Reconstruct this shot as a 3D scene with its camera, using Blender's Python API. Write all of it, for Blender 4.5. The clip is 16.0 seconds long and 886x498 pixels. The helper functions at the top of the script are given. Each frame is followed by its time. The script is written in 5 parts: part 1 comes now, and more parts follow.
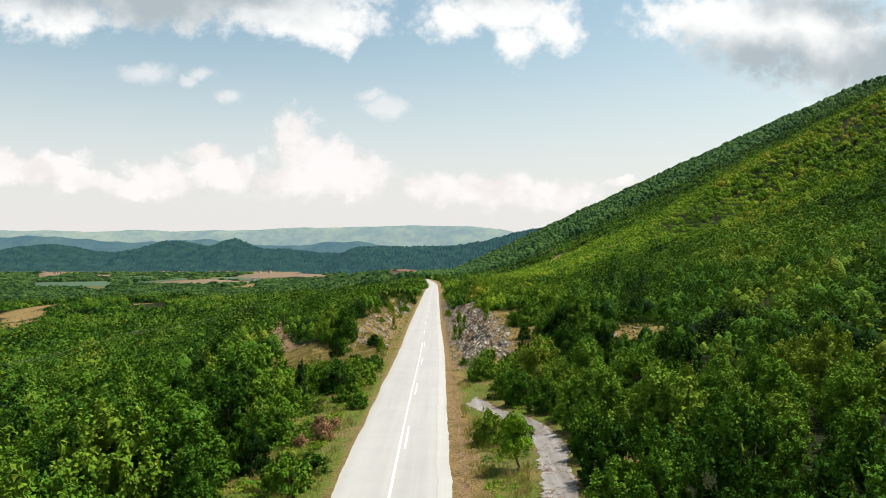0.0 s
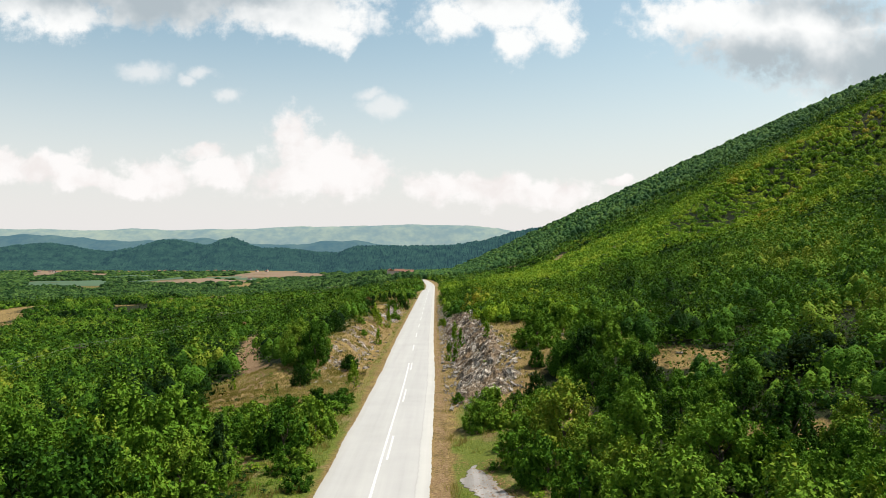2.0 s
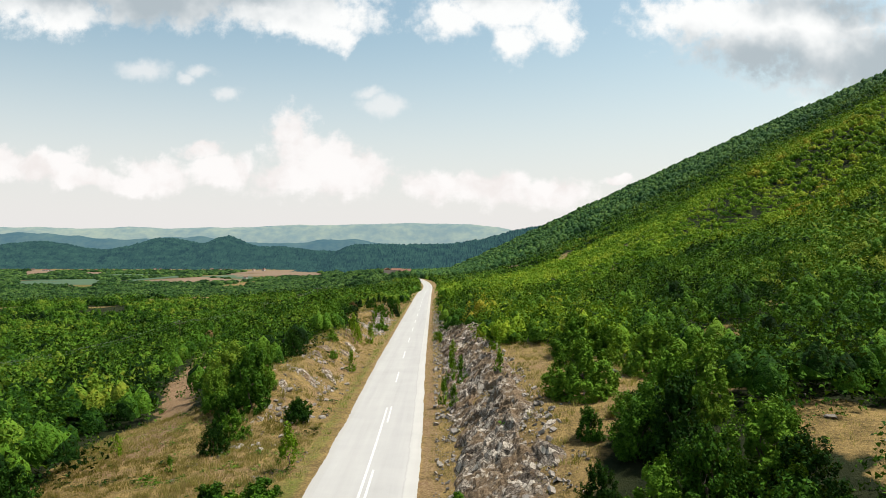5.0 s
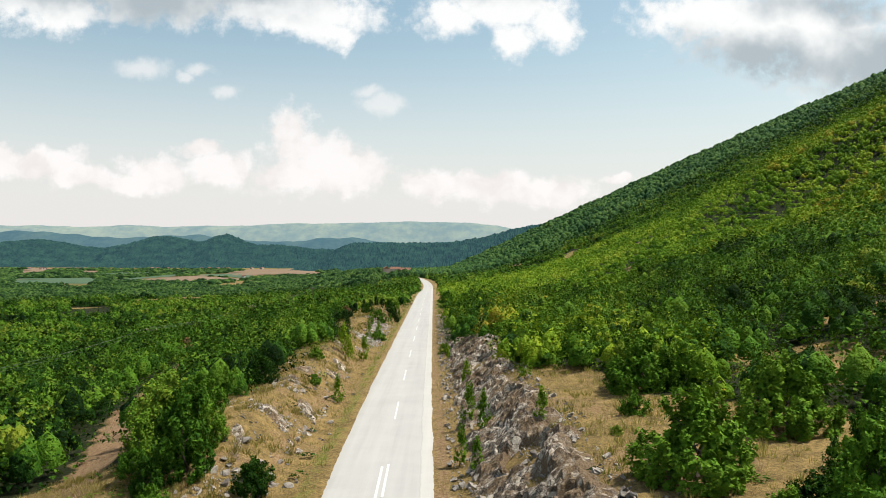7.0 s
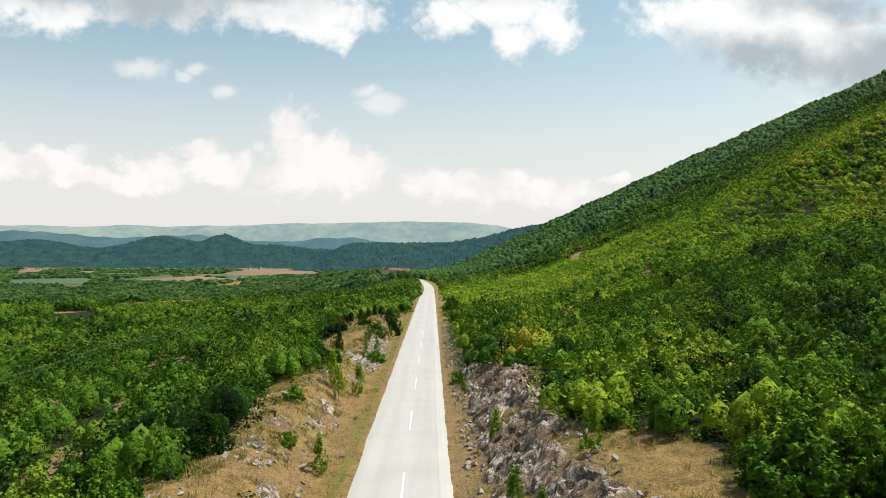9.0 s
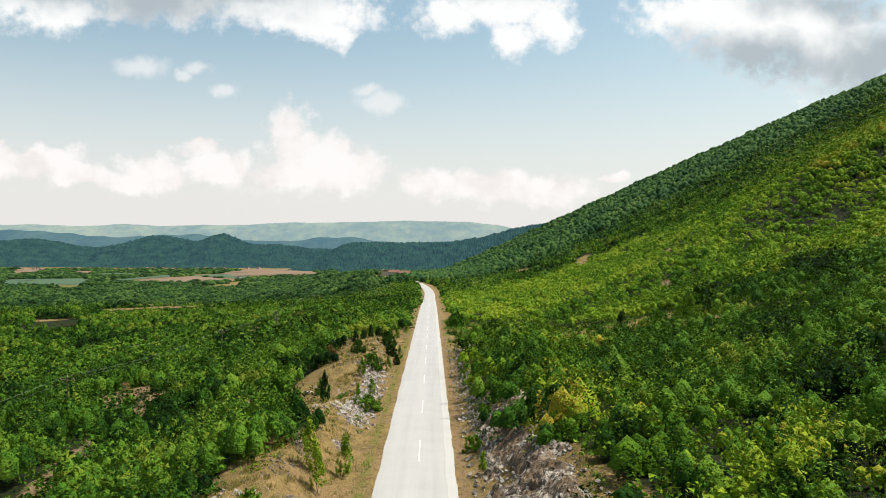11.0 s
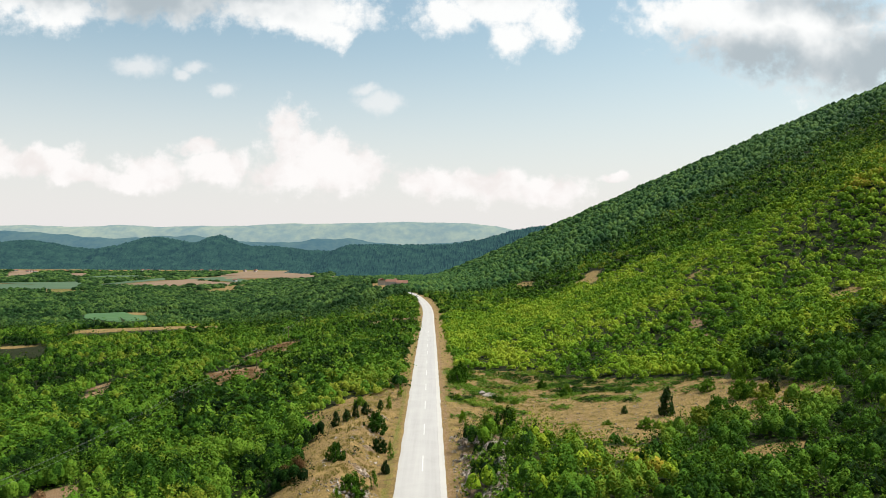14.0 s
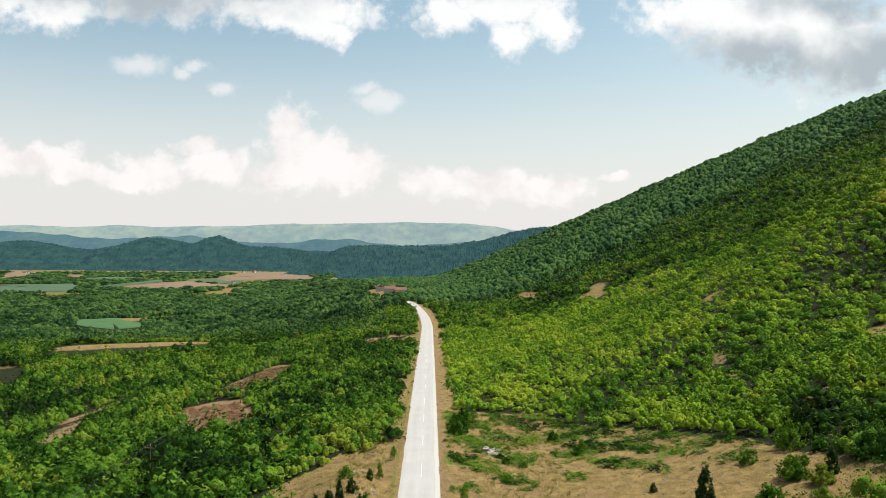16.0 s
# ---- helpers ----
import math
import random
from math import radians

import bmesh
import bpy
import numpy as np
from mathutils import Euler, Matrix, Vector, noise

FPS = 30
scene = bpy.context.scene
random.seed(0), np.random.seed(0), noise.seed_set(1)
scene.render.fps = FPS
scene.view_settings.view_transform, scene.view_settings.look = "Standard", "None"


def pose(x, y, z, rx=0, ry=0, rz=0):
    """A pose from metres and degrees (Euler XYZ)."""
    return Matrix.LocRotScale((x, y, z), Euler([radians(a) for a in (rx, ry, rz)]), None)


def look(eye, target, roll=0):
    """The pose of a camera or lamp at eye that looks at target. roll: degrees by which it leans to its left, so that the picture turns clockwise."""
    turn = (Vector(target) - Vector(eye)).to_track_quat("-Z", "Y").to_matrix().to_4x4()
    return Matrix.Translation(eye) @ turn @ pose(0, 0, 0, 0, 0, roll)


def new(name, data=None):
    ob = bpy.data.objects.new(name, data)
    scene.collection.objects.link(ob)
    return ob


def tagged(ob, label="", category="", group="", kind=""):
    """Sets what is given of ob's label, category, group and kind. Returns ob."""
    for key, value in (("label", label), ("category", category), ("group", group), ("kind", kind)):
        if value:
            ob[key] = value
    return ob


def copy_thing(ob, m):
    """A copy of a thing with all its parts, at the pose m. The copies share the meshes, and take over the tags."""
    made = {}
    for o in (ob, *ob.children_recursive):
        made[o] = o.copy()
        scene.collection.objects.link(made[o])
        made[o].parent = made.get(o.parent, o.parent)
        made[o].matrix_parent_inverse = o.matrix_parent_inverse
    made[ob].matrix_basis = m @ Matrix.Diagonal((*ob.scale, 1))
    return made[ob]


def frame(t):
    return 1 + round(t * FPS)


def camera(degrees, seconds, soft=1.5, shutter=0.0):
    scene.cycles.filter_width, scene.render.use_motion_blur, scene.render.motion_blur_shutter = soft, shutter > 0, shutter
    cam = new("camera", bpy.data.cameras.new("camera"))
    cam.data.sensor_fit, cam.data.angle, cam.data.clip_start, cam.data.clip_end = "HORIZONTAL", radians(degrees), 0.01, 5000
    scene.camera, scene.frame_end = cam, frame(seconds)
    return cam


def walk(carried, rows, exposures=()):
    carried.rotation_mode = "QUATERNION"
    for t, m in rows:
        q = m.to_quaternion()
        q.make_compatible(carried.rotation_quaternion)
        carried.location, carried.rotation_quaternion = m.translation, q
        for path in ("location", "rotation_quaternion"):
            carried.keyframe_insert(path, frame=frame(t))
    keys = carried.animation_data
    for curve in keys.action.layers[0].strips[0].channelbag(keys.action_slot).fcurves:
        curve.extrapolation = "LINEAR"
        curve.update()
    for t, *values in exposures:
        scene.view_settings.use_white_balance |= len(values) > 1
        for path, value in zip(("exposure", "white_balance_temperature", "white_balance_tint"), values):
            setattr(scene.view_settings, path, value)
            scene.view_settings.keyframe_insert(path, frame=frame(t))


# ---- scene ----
cam = camera(60.9, 16.0, soft=0.55)
METRES, EYE, TILT, LEAN, TURN = 165.0, 12.4, 0.0, 0.0, 0.0
ROWS = [
    (0.0, 0.0, 0.0, 0.0, 0.0, 0.0, -0.0),
    (0.5, 0.0012, 0.0332, 0.0003, -0.02, -0.01, -0.02),
    (1.0, 0.0027, 0.0662, 0.0012, -0.05, -0.01, -0.02),
    (1.5, 0.0042, 0.0988, 0.0012, -0.07, -0.04, -0.06),
    (2.0, 0.0059, 0.1313, 0.0016, -0.1, -0.06, -0.09),
    (2.5, 0.0078, 0.1631, 0.0012, -0.11, -0.07, -0.12),
    (3.0, 0.0093, 0.1927, 0.0007, -0.13, -0.1, -0.15),
    (3.5, 0.0105, 0.2245, 0.0004, -0.14, -0.12, -0.15),
    (4.0, 0.0107, 0.2558, 0.0002, -0.16, -0.12, -0.15),
    (6.5, 0.0045, 0.4079, -0.0027, -0.23, -0.23, -0.2),
    (7.0, 0.0024, 0.4393, -0.0028, -0.25, -0.25, -0.2),
    (7.5, 0.0, 0.4706, -0.0026, -0.27, -0.25, -0.19),
    (8.0, -0.0028, 0.5012, -0.0017, -0.29, -0.24, -0.18),
    (8.5, -0.0055, 0.5332, -0.0005, -0.31, -0.24, -0.18),
    (9.0, -0.0073, 0.5655, 0.001, -0.33, -0.26, -0.2),
    (11.5, -0.0143, 0.716, 0.0266, -0.38, -0.35, -0.23),
    (12.0, -0.0148, 0.7474, 0.0362, -0.4, -0.36, -0.24),
    (12.5, -0.015, 0.7778, 0.0464, -0.41, -0.36, -0.25),
    (13.0, -0.0153, 0.8075, 0.0567, -0.43, -0.35, -0.26),
    (13.5, -0.0155, 0.8363, 0.068, -0.45, -0.35, -0.27),
    (14.0, -0.0155, 0.8652, 0.0795, -0.46, -0.36, -0.29),
    (14.5, -0.0151, 0.8934, 0.0916, -0.46, -0.37, -0.31),
    (15.0, -0.0146, 0.9208, 0.1035, -0.47, -0.39, -0.32),
    (15.5, -0.0146, 0.9495, 0.1135, -0.47, -0.4, -0.34),
    (16.0, -0.014, 0.9785, 0.125, -0.47, -0.42, -0.34),
]
walk(cam, [(t, pose(0, 0, EYE, TILT, LEAN, TURN) @ pose(METRES * x, METRES * y, METRES * z, 90 + pitch, roll, yaw)) for t, x, y, z, yaw, pitch, roll in ROWS], exposures=[(0.0, 0.35), (16.0, 0.35)])

random.seed(7)

# ---- world, sun, exposure ----
SUN_EL, SUN_AZ = radians(61), radians(74)   # azimuth from +y, towards +x
world = bpy.data.worlds.new("world")
scene.world = world
world.use_nodes = True
WN, WL = world.node_tree.nodes, world.node_tree.links
WN.clear()


def wn(kind, **sets):
    n = WN.new(kind)
    for k, val in sets.items():
        if k == "op":
            n.operation = val
        elif k == "dims":
            n.noise_dimensions = val
    return n


def wmath(op, a, b=0.0, c=0.0):
    n = wn("ShaderNodeMath", op=op)
    for i, val in enumerate((a, b, c)):
        if isinstance(val, (int, float)):
            n.inputs[i].default_value = val
        else:
            WL.new(val, n.inputs[i])
    return n.outputs[0]


def wvec(op, a, b):
    n = wn("ShaderNodeVectorMath", op=op)
    for i, val in enumerate((a, b)):
        if isinstance(val, tuple):
            n.inputs[i].default_value = val
        elif val is not None:
            WL.new(val, n.inputs[i])
    return n.outputs["Value"] if op == "LENGTH" else n.outputs[0]


def wmix(fac, a, b):
    n = wn("ShaderNodeMix")
    n.data_type = "RGBA"
    for sock, val in ((n.inputs[0], fac), (n.inputs[6], a), (n.inputs[7], b)):
        if isinstance(val, (int, float)):
            sock.default_value = val
        elif isinstance(val, tuple):
            sock.default_value = (*val, 1)
        else:
            WL.new(val, sock)
    return n.outputs[2]


def wstep(lo, hi, x):
    n = wn("ShaderNodeMapRange")
    n.interpolation_type = "SMOOTHSTEP"
    n.inputs[1].default_value, n.inputs[2].default_value = lo, hi
    WL.new(x, n.inputs[0])
    return n.outputs[0]


def wnoise(vec, scale, detail, rough):
    n = wn("ShaderNodeTexNoise")
    n.inputs["Scale"].default_value, n.inputs["Detail"].default_value, n.inputs["Roughness"].default_value = scale, detail, rough
    WL.new(vec, n.inputs["Vector"])
    return n


coord = wn("ShaderNodeTexCoord").outputs["Generated"]
sep = wn("ShaderNodeSeparateXYZ")
WL.new(coord, sep.inputs[0])
ahead = wmath("MAXIMUM", wmath("ABSOLUTE", sep.outputs[1]), 0.12)
comb = wn("ShaderNodeCombineXYZ")
WL.new(wmath("DIVIDE", sep.outputs[0], ahead), comb.inputs[0])
WL.new(wmath("DIVIDE", sep.outputs[2], ahead), comb.inputs[1])
plane = comb.outputs[0]
warp = wnoise(plane, 14.0, 5.0, 0.6)
warped = wvec("ADD", plane, wvec("MULTIPLY", wvec("SUBTRACT", warp.outputs["Color"], (0.5, 0.5, 0.5)), (0.055, 0.045, 0.0)))
puff = wnoise(plane, 34.0, 5.0, 0.62).outputs[0]

# cumulus clouds: centre and half sizes, as tangents of the angles from straight ahead
CLOUDS = [
    (-0.198, 0.157, 0.033, 0.032), (-0.18, 0.13, 0.05, 0.027), (-0.146, 0.117, 0.045, 0.03), (-0.116, 0.098, 0.047, 0.035),
    (-0.168, 0.091, 0.09, 0.027), (-0.315, 0.127, 0.03, 0.015), (-0.289, 0.1, 0.048, 0.026), (-0.375, 0.095, 0.057, 0.026),
    (-0.401, 0.083, 0.06, 0.018), (-0.521, 0.104, 0.06, 0.023), (-0.585, 0.106, 0.038, 0.026), (-0.476, 0.087, 0.06, 0.015),
    (0.005, 0.08, 0.06, 0.023), (0.08, 0.077, 0.06, 0.023), (0.14, 0.072, 0.06, 0.021), (0.234, 0.086, 0.023, 0.007),
]
WISPS = [(-0.397, 0.236, 0.036, 0.012), (-0.313, 0.237, 0.018, 0.009), (-0.335, 0.226, 0.013, 0.008), (-0.285, 0.205, 0.016, 0.009), (-0.071, 0.190, 0.028, 0.014), (-0.093, 0.205, 0.018, 0.008)]
HIGH = [
    (-0.364, 0.328, 0.143, 0.039), (-0.168, 0.305, 0.098, 0.033), (-0.138, 0.285, 0.045, 0.026), (-0.213, 0.324, 0.12, 0.038),
    (-0.499, 0.309, 0.075, 0.034), (-0.521, 0.324, 0.09, 0.03), (0.08, 0.32, 0.105, 0.033), (0.098, 0.279, 0.035, 0.033),
    (0.012, 0.301, 0.045, 0.03), (0.151, 0.295, 0.03, 0.032), (0.463, 0.294, 0.165, 0.063), (0.35, 0.305, 0.098, 0.041),
    (0.538, 0.252, 0.135, 0.053), (0.41, 0.264, 0.083, 0.038), (-0.289, 0.421, 0.316, 0.068), (0.5, 0.429, 0.316, 0.09),
]


def cover(blobs):
    best = None
    for cx, cy, rx, ry in blobs:
        d = wvec("MULTIPLY", wvec("SUBTRACT", warped, (cx, cy, 0)), (1 / rx, 1 / ry, 0))
        f = wmath("SUBTRACT", 1.0, wvec("LENGTH", d, None))
        best = f if best is None else wmath("MAXIMUM", best, f)
    return best


low, high = cover(CLOUDS), cover(HIGH)
rag = wmath("MULTIPLY", wmath("SUBTRACT", puff, 0.5), 1.7)
low_m, high_m = wstep(-0.22, 0.42, wmath("ADD", low, rag)), wstep(-0.2, 0.5, wmath("ADD", high, rag))
# scattered clouds over the rest of the sky
scatter = wnoise(coord, 3.2, 6.0, 0.6).outputs[0]
rest_m = wmath("MULTIPLY", wstep(0.62, 0.74, scatter), wstep(0.15, 0.45, wmath("SUBTRACT", 0.9, sep.outputs[1])))

sky = wn("ShaderNodeTexSky")
sky.sky_type = "NISHITA"
sky.sun_disc = False
sky.sun_elevation, sky.sun_rotation = SUN_EL, SUN_AZ
sky.altitude, sky.air_density, sky.dust_density, sky.ozone_density = 400, 1.0, 3.0, 1.0
SKY = 0.118
blue = wvec("MULTIPLY", sky.outputs[0], (SKY * 1.15, SKY * 1.19, SKY * 0.98))
elev = sep.outputs[2]
hazed = wmix(wmath("MULTIPLY", wstep(0.30, 0.0, elev), 0.91), blue, (0.69, 0.668, 0.665))
DARK = [(-0.37, 0.345, 0.17, 0.05), (-0.49, 0.34, 0.09, 0.035), (0.43, 0.242, 0.17, 0.036), (0.53, 0.325, 0.11, 0.03), (0.6, 0.24, 0.13, 0.05), (-0.26, 0.335, 0.07, 0.022), (0.07, 0.36, 0.09, 0.03)]
billow = wnoise(plane, 11.0, 4.0, 0.55).outputs[0]
grey = wstep(-0.55, 0.75, wmath("ADD", cover(DARK), wmath("MULTIPLY", wmath("SUBTRACT", billow, 0.5), 2.2)))
high_c = wmix(grey, (0.80, 0.80, 0.79), (0.36, 0.41, 0.44))
shade = wstep(0.30, 0.60, wnoise(warped, 17.0, 4.0, 0.55).outputs[0])
low_c = wmix(shade, (0.70, 0.655, 0.64), (0.80, 0.775, 0.765))
c1 = wmix(wmath("MULTIPLY", rest_m, 0.8), hazed, (0.62, 0.62, 0.62))
wisp_m = wstep(-0.5, 0.7, wmath("ADD", cover(WISPS), rag))
c1 = wmix(wmath("MULTIPLY", wisp_m, 0.6), c1, (0.76, 0.75, 0.74))
c2 = wmix(wmath("MULTIPLY", low_m, 0.9), c1, low_c)
c3 = wmix(wmath("MULTIPLY", high_m, 0.95), c2, high_c)
back = wn("ShaderNodeBackground")
WL.new(c3, back.inputs[0])
back.inputs[1].default_value = 1.0
WL.new(back.outputs[0], wn("ShaderNodeOutputWorld").inputs[0])

sun = new("sun", bpy.data.lights.new("sun", "SUN"))
sun.data.energy, sun.data.angle, sun.data.color = 5.0, radians(4), (1.0, 0.95, 0.87)
toward = Vector((math.sin(SUN_AZ) * math.cos(SUN_EL), math.cos(SUN_AZ) * math.cos(SUN_EL), math.sin(SUN_EL)))
sun.matrix_world = look(toward * 500, (0, 0, 0))

# ---- materials ----


def material(name):
    m = bpy.data.materials.new(name)
    m.use_nodes = True
    m.node_tree.nodes.clear()
    return m, m.node_tree.nodes, m.node_tree.links


def n_ramp(nodes, links, fac, stops):
    r = nodes.new("ShaderNodeValToRGB")
    links.new(fac, r.inputs[0])
    while len(r.color_ramp.elements) < len(stops):
        r.color_ramp.elements.new(0.5)
    for el, (at, col) in zip(r.color_ramp.elements, stops):
        el.position, el.color = at, (*col, 1)
    return r.outputs[0]


def n_noise(nodes, links, scale, detail=4.0, rough=0.6, vec=None):
    n = nodes.new("ShaderNodeTexNoise")
    n.inputs["Scale"].default_value, n.inputs["Detail"].default_value, n.inputs["Roughness"].default_value = scale, detail, rough
    if vec is None:
        vec = nodes.new("ShaderNodeNewGeometry").outputs["Position"]
    links.new(vec, n.inputs["Vector"])
    return n.outputs[0]


def n_mix(nodes, links, fac, a, b, blend="MIX"):
    n = nodes.new("ShaderNodeMix")
    n.data_type, n.blend_type = "RGBA", blend
    for sock, val in ((n.inputs[0], fac), (n.inputs[6], a), (n.inputs[7], b)):
        if isinstance(val, (int, float)):
            sock.default_value = val
        elif isinstance(val, tuple):
            sock.default_value = (*val, 1)
        else:
            links.new(val, sock)
    return n.outputs[2]


def n_math(nodes, links, op, a, b=0.0):
    n = nodes.new("ShaderNodeMath")
    n.operation = op
    for i, val in enumerate((a, b)):
        if isinstance(val, (int, float)):
            n.inputs[i].default_value = val
        else:
            links.new(val, n.inputs[i])
    return n.outputs[0]


def finish(m, nodes, links, colour, rough=0.8, bump=None, strength=0.4, distance=0.05, spec=0.3):
    b = nodes.new("ShaderNodeBsdfPrincipled")
    links.new(colour, b.inputs["Base Color"])
    b.inputs["Roughness"].default_value = rough
    b.inputs["Specular IOR Level"].default_value = spec
    if bump is not None:
        k = nodes.new("ShaderNodeBump")
        k.inputs["Strength"].default_value, k.inputs["Distance"].default_value = strength, distance
        links.new(bump, k.inputs["Height"])
        links.new(k.outputs[0], b.inputs["Normal"])
    out = nodes.new("ShaderNodeOutputMaterial")
    links.new(b.outputs[0], out.inputs[0])
    return m


def plain(name, lo, hi, scale, rough=0.8, strength=0.4, distance=0.05, per_object=False):
    m, nodes, links = material(name)
    a, b = n_noise(nodes, links, scale), n_noise(nodes, links, scale * 9, 5)
    f = n_math(nodes, links, "ADD", n_math(nodes, links, "MULTIPLY", a, 0.6), n_math(nodes, links, "MULTIPLY", b, 0.4))
    if per_object:
        o = nodes.new("ShaderNodeObjectInfo").outputs["Random"]
        f = n_math(nodes, links, "ADD", f, n_math(nodes, links, "MULTIPLY", n_math(nodes, links, "SUBTRACT", o, 0.5), 0.3))
    return finish(m, nodes, links, n_ramp(nodes, links, f, [(0.3, lo), (0.7, hi)]), rough, b, strength, distance)


def leaf_material(name, stops, single=False, cell=0.16, glow=0.07, grain=9.0, cut=0.49, clump=2.6, relief=0.35):
    """Foliage: leaf to leaf, tree to tree and stand to stand variation, and light through the leaves."""
    m, nodes, links = material(name)
    geo = nodes.new("ShaderNodeNewGeometry")
    isl = geo.outputs["Random Per Island"]
    stand = n_noise(nodes, links, 0.022, 3.0, 0.55)
    if single:
        tree = nodes.new("ShaderNodeObjectInfo").outputs["Random"]
    else:
        vor = nodes.new("ShaderNodeTexVoronoi")
        vor.inputs["Scale"].default_value = cell
        links.new(geo.outputs["Position"], vor.inputs["Vector"])
        tree = nodes.new("ShaderNodeSeparateColor")
        links.new(vor.outputs["Color"], tree.inputs[0])
        tree = tree.outputs[0]
    f = n_math(nodes, links, "ADD", n_math(nodes, links, "MULTIPLY", isl, 0.26), n_math(nodes, links, "MULTIPLY", tree, 0.68))
    f = n_math(nodes, links, "ADD", f, n_math(nodes, links, "MULTIPLY", n_math(nodes, links, "SUBTRACT", stand, 0.46), 1.5))
    leaves = n_noise(nodes, links, grain, 2.0, 0.55)
    f = n_math(nodes, links, "ADD", f, n_math(nodes, links, "MULTIPLY", n_math(nodes, links, "SUBTRACT", n_noise(nodes, links, grain * 0.8, 3.0, 0.7), 0.5), 0.7))
    col = n_ramp(nodes, links, f, stops)
    b = nodes.new("ShaderNodeBsdfPrincipled")
    b.inputs["Roughness"].default_value, b.inputs["Specular IOR Level"].default_value = 0.6, 0.02
    links.new(col, b.inputs["Base Color"])
    if relief:
        # sprays of leaves that stand out of the crown
        k = nodes.new("ShaderNodeBump")
        k.inputs["Strength"].default_value, k.inputs["Distance"].default_value = 1.0, relief
        links.new(n_noise(nodes, links, clump, 3.0, 0.62), k.inputs["Height"])
        links.new(k.outputs[0], b.inputs["Normal"])
    tr = nodes.new("ShaderNodeBsdfTranslucent")
    links.new(n_mix(nodes, links, 0.5, col, (0.20, 0.30, 0.01)), tr.inputs[0])
    mix = nodes.new("ShaderNodeMixShader")
    mix.inputs[0].default_value = glow
    links.new(b.outputs[0], mix.inputs[1])
    links.new(tr.outputs[0], mix.inputs[2])
    shader = mix.outputs[0]
    if cut:
        # ragged leaf outlines with gaps
        gaps = nodes.new("ShaderNodeMixShader")
        links.new(n_math(nodes, links, "LESS_THAN", leaves, cut), gaps.inputs[0])
        links.new(shader, gaps.inputs[1])
        links.new(nodes.new("ShaderNodeBsdfTransparent").outputs[0], gaps.inputs[2])
        shader = gaps.outputs[0]
    out = nodes.new("ShaderNodeOutputMaterial")
    links.new(shader, out.inputs[0])
    return m


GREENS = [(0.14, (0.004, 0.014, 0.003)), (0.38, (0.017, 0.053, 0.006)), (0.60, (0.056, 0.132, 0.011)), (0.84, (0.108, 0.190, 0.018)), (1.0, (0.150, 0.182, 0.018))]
LEAF = leaf_material("leaf", [(0.12, (0.007, 0.024, 0.004)), (0.36, (0.032, 0.088, 0.008)), (0.60, (0.078, 0.168, 0.013)), (0.84, (0.130, 0.220, 0.020)), (1.0, (0.170, 0.205, 0.020))], single=True, grain=7.0, cut=0.0, clump=2.4, relief=0.15)
WOODS = leaf_material("woodland", GREENS, grain=4.0, cut=0.40, clump=2.2, relief=0.4)
# yellowish trees, also lifted above GREENS: sunlight on the slope is in the colour
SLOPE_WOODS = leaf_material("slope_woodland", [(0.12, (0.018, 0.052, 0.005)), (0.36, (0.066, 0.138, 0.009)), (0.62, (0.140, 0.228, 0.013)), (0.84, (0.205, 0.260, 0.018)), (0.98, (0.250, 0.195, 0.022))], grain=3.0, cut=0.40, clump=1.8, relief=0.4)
MID_WOODS = leaf_material("hill_woodland", GREENS, grain=2.0, cut=0.45, clump=1.3, relief=1.1)
# lighter greens: the hillside's sunlit patch is put into the leaf colour
SUNNY_GREEN = leaf_material("sunny_green", [(0.08, (0.030, 0.085, 0.008)), (0.34, (0.095, 0.195, 0.013)), (0.62, (0.168, 0.275, 0.018)), (0.92, (0.255, 0.330, 0.026))], grain=2.8, cut=0.44, clump=1.7, relief=0.8)
# valley and mountain woods: cloud shadow and distance haze are put into the green
SHADED_FAR_WOODS = leaf_material("shaded_valley_woodland", [(0.14, (0.005, 0.018, 0.006)), (0.5, (0.024, 0.062, 0.018)), (0.95, (0.082, 0.142, 0.032))], cell=0.07, grain=0.9, cut=0.40, clump=0.6, relief=2.0)
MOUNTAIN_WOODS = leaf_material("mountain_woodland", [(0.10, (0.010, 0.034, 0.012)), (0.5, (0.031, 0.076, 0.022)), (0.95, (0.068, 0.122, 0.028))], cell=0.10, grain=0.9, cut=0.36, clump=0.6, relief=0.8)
YOUNG_LEAF = leaf_material("young_leaf", [(0.1, (0.05, 0.13, 0.008)), (0.5, (0.11, 0.22, 0.010)), (0.9, (0.18, 0.28, 0.015))], single=True)
CONIFER = leaf_material("conifer", [(0.2, (0.010, 0.028, 0.008)), (0.8, (0.034, 0.068, 0.016))], single=True, glow=0.12, cut=0.0, relief=0)
DRY_LEAF = leaf_material("dry_leaf", [(0.2, (0.12, 0.060, 0.030)), (0.8, (0.29, 0.165, 0.092))], single=True, glow=0.15)
STRAW = leaf_material("straw", [(0.1, (0.15, 0.10, 0.036)), (0.5, (0.28, 0.195, 0.080)), (0.9, (0.39, 0.285, 0.135))], glow=0.5, cut=0.0, relief=0)
VERGE = leaf_material("verge_grass", [(0.1, (0.070, 0.11, 0.016)), (0.5, (0.15, 0.180, 0.034)), (0.9, (0.27, 0.225, 0.09))], glow=0.5, cut=0.0, relief=0)
BARK = plain("bark", (0.05, 0.04, 0.03), (0.13, 0.10, 0.075), 3.0, 0.9)
POLE_WOOD = plain("pole_wood", (0.07, 0.045, 0.03), (0.16, 0.11, 0.075), 4.0, 0.85)
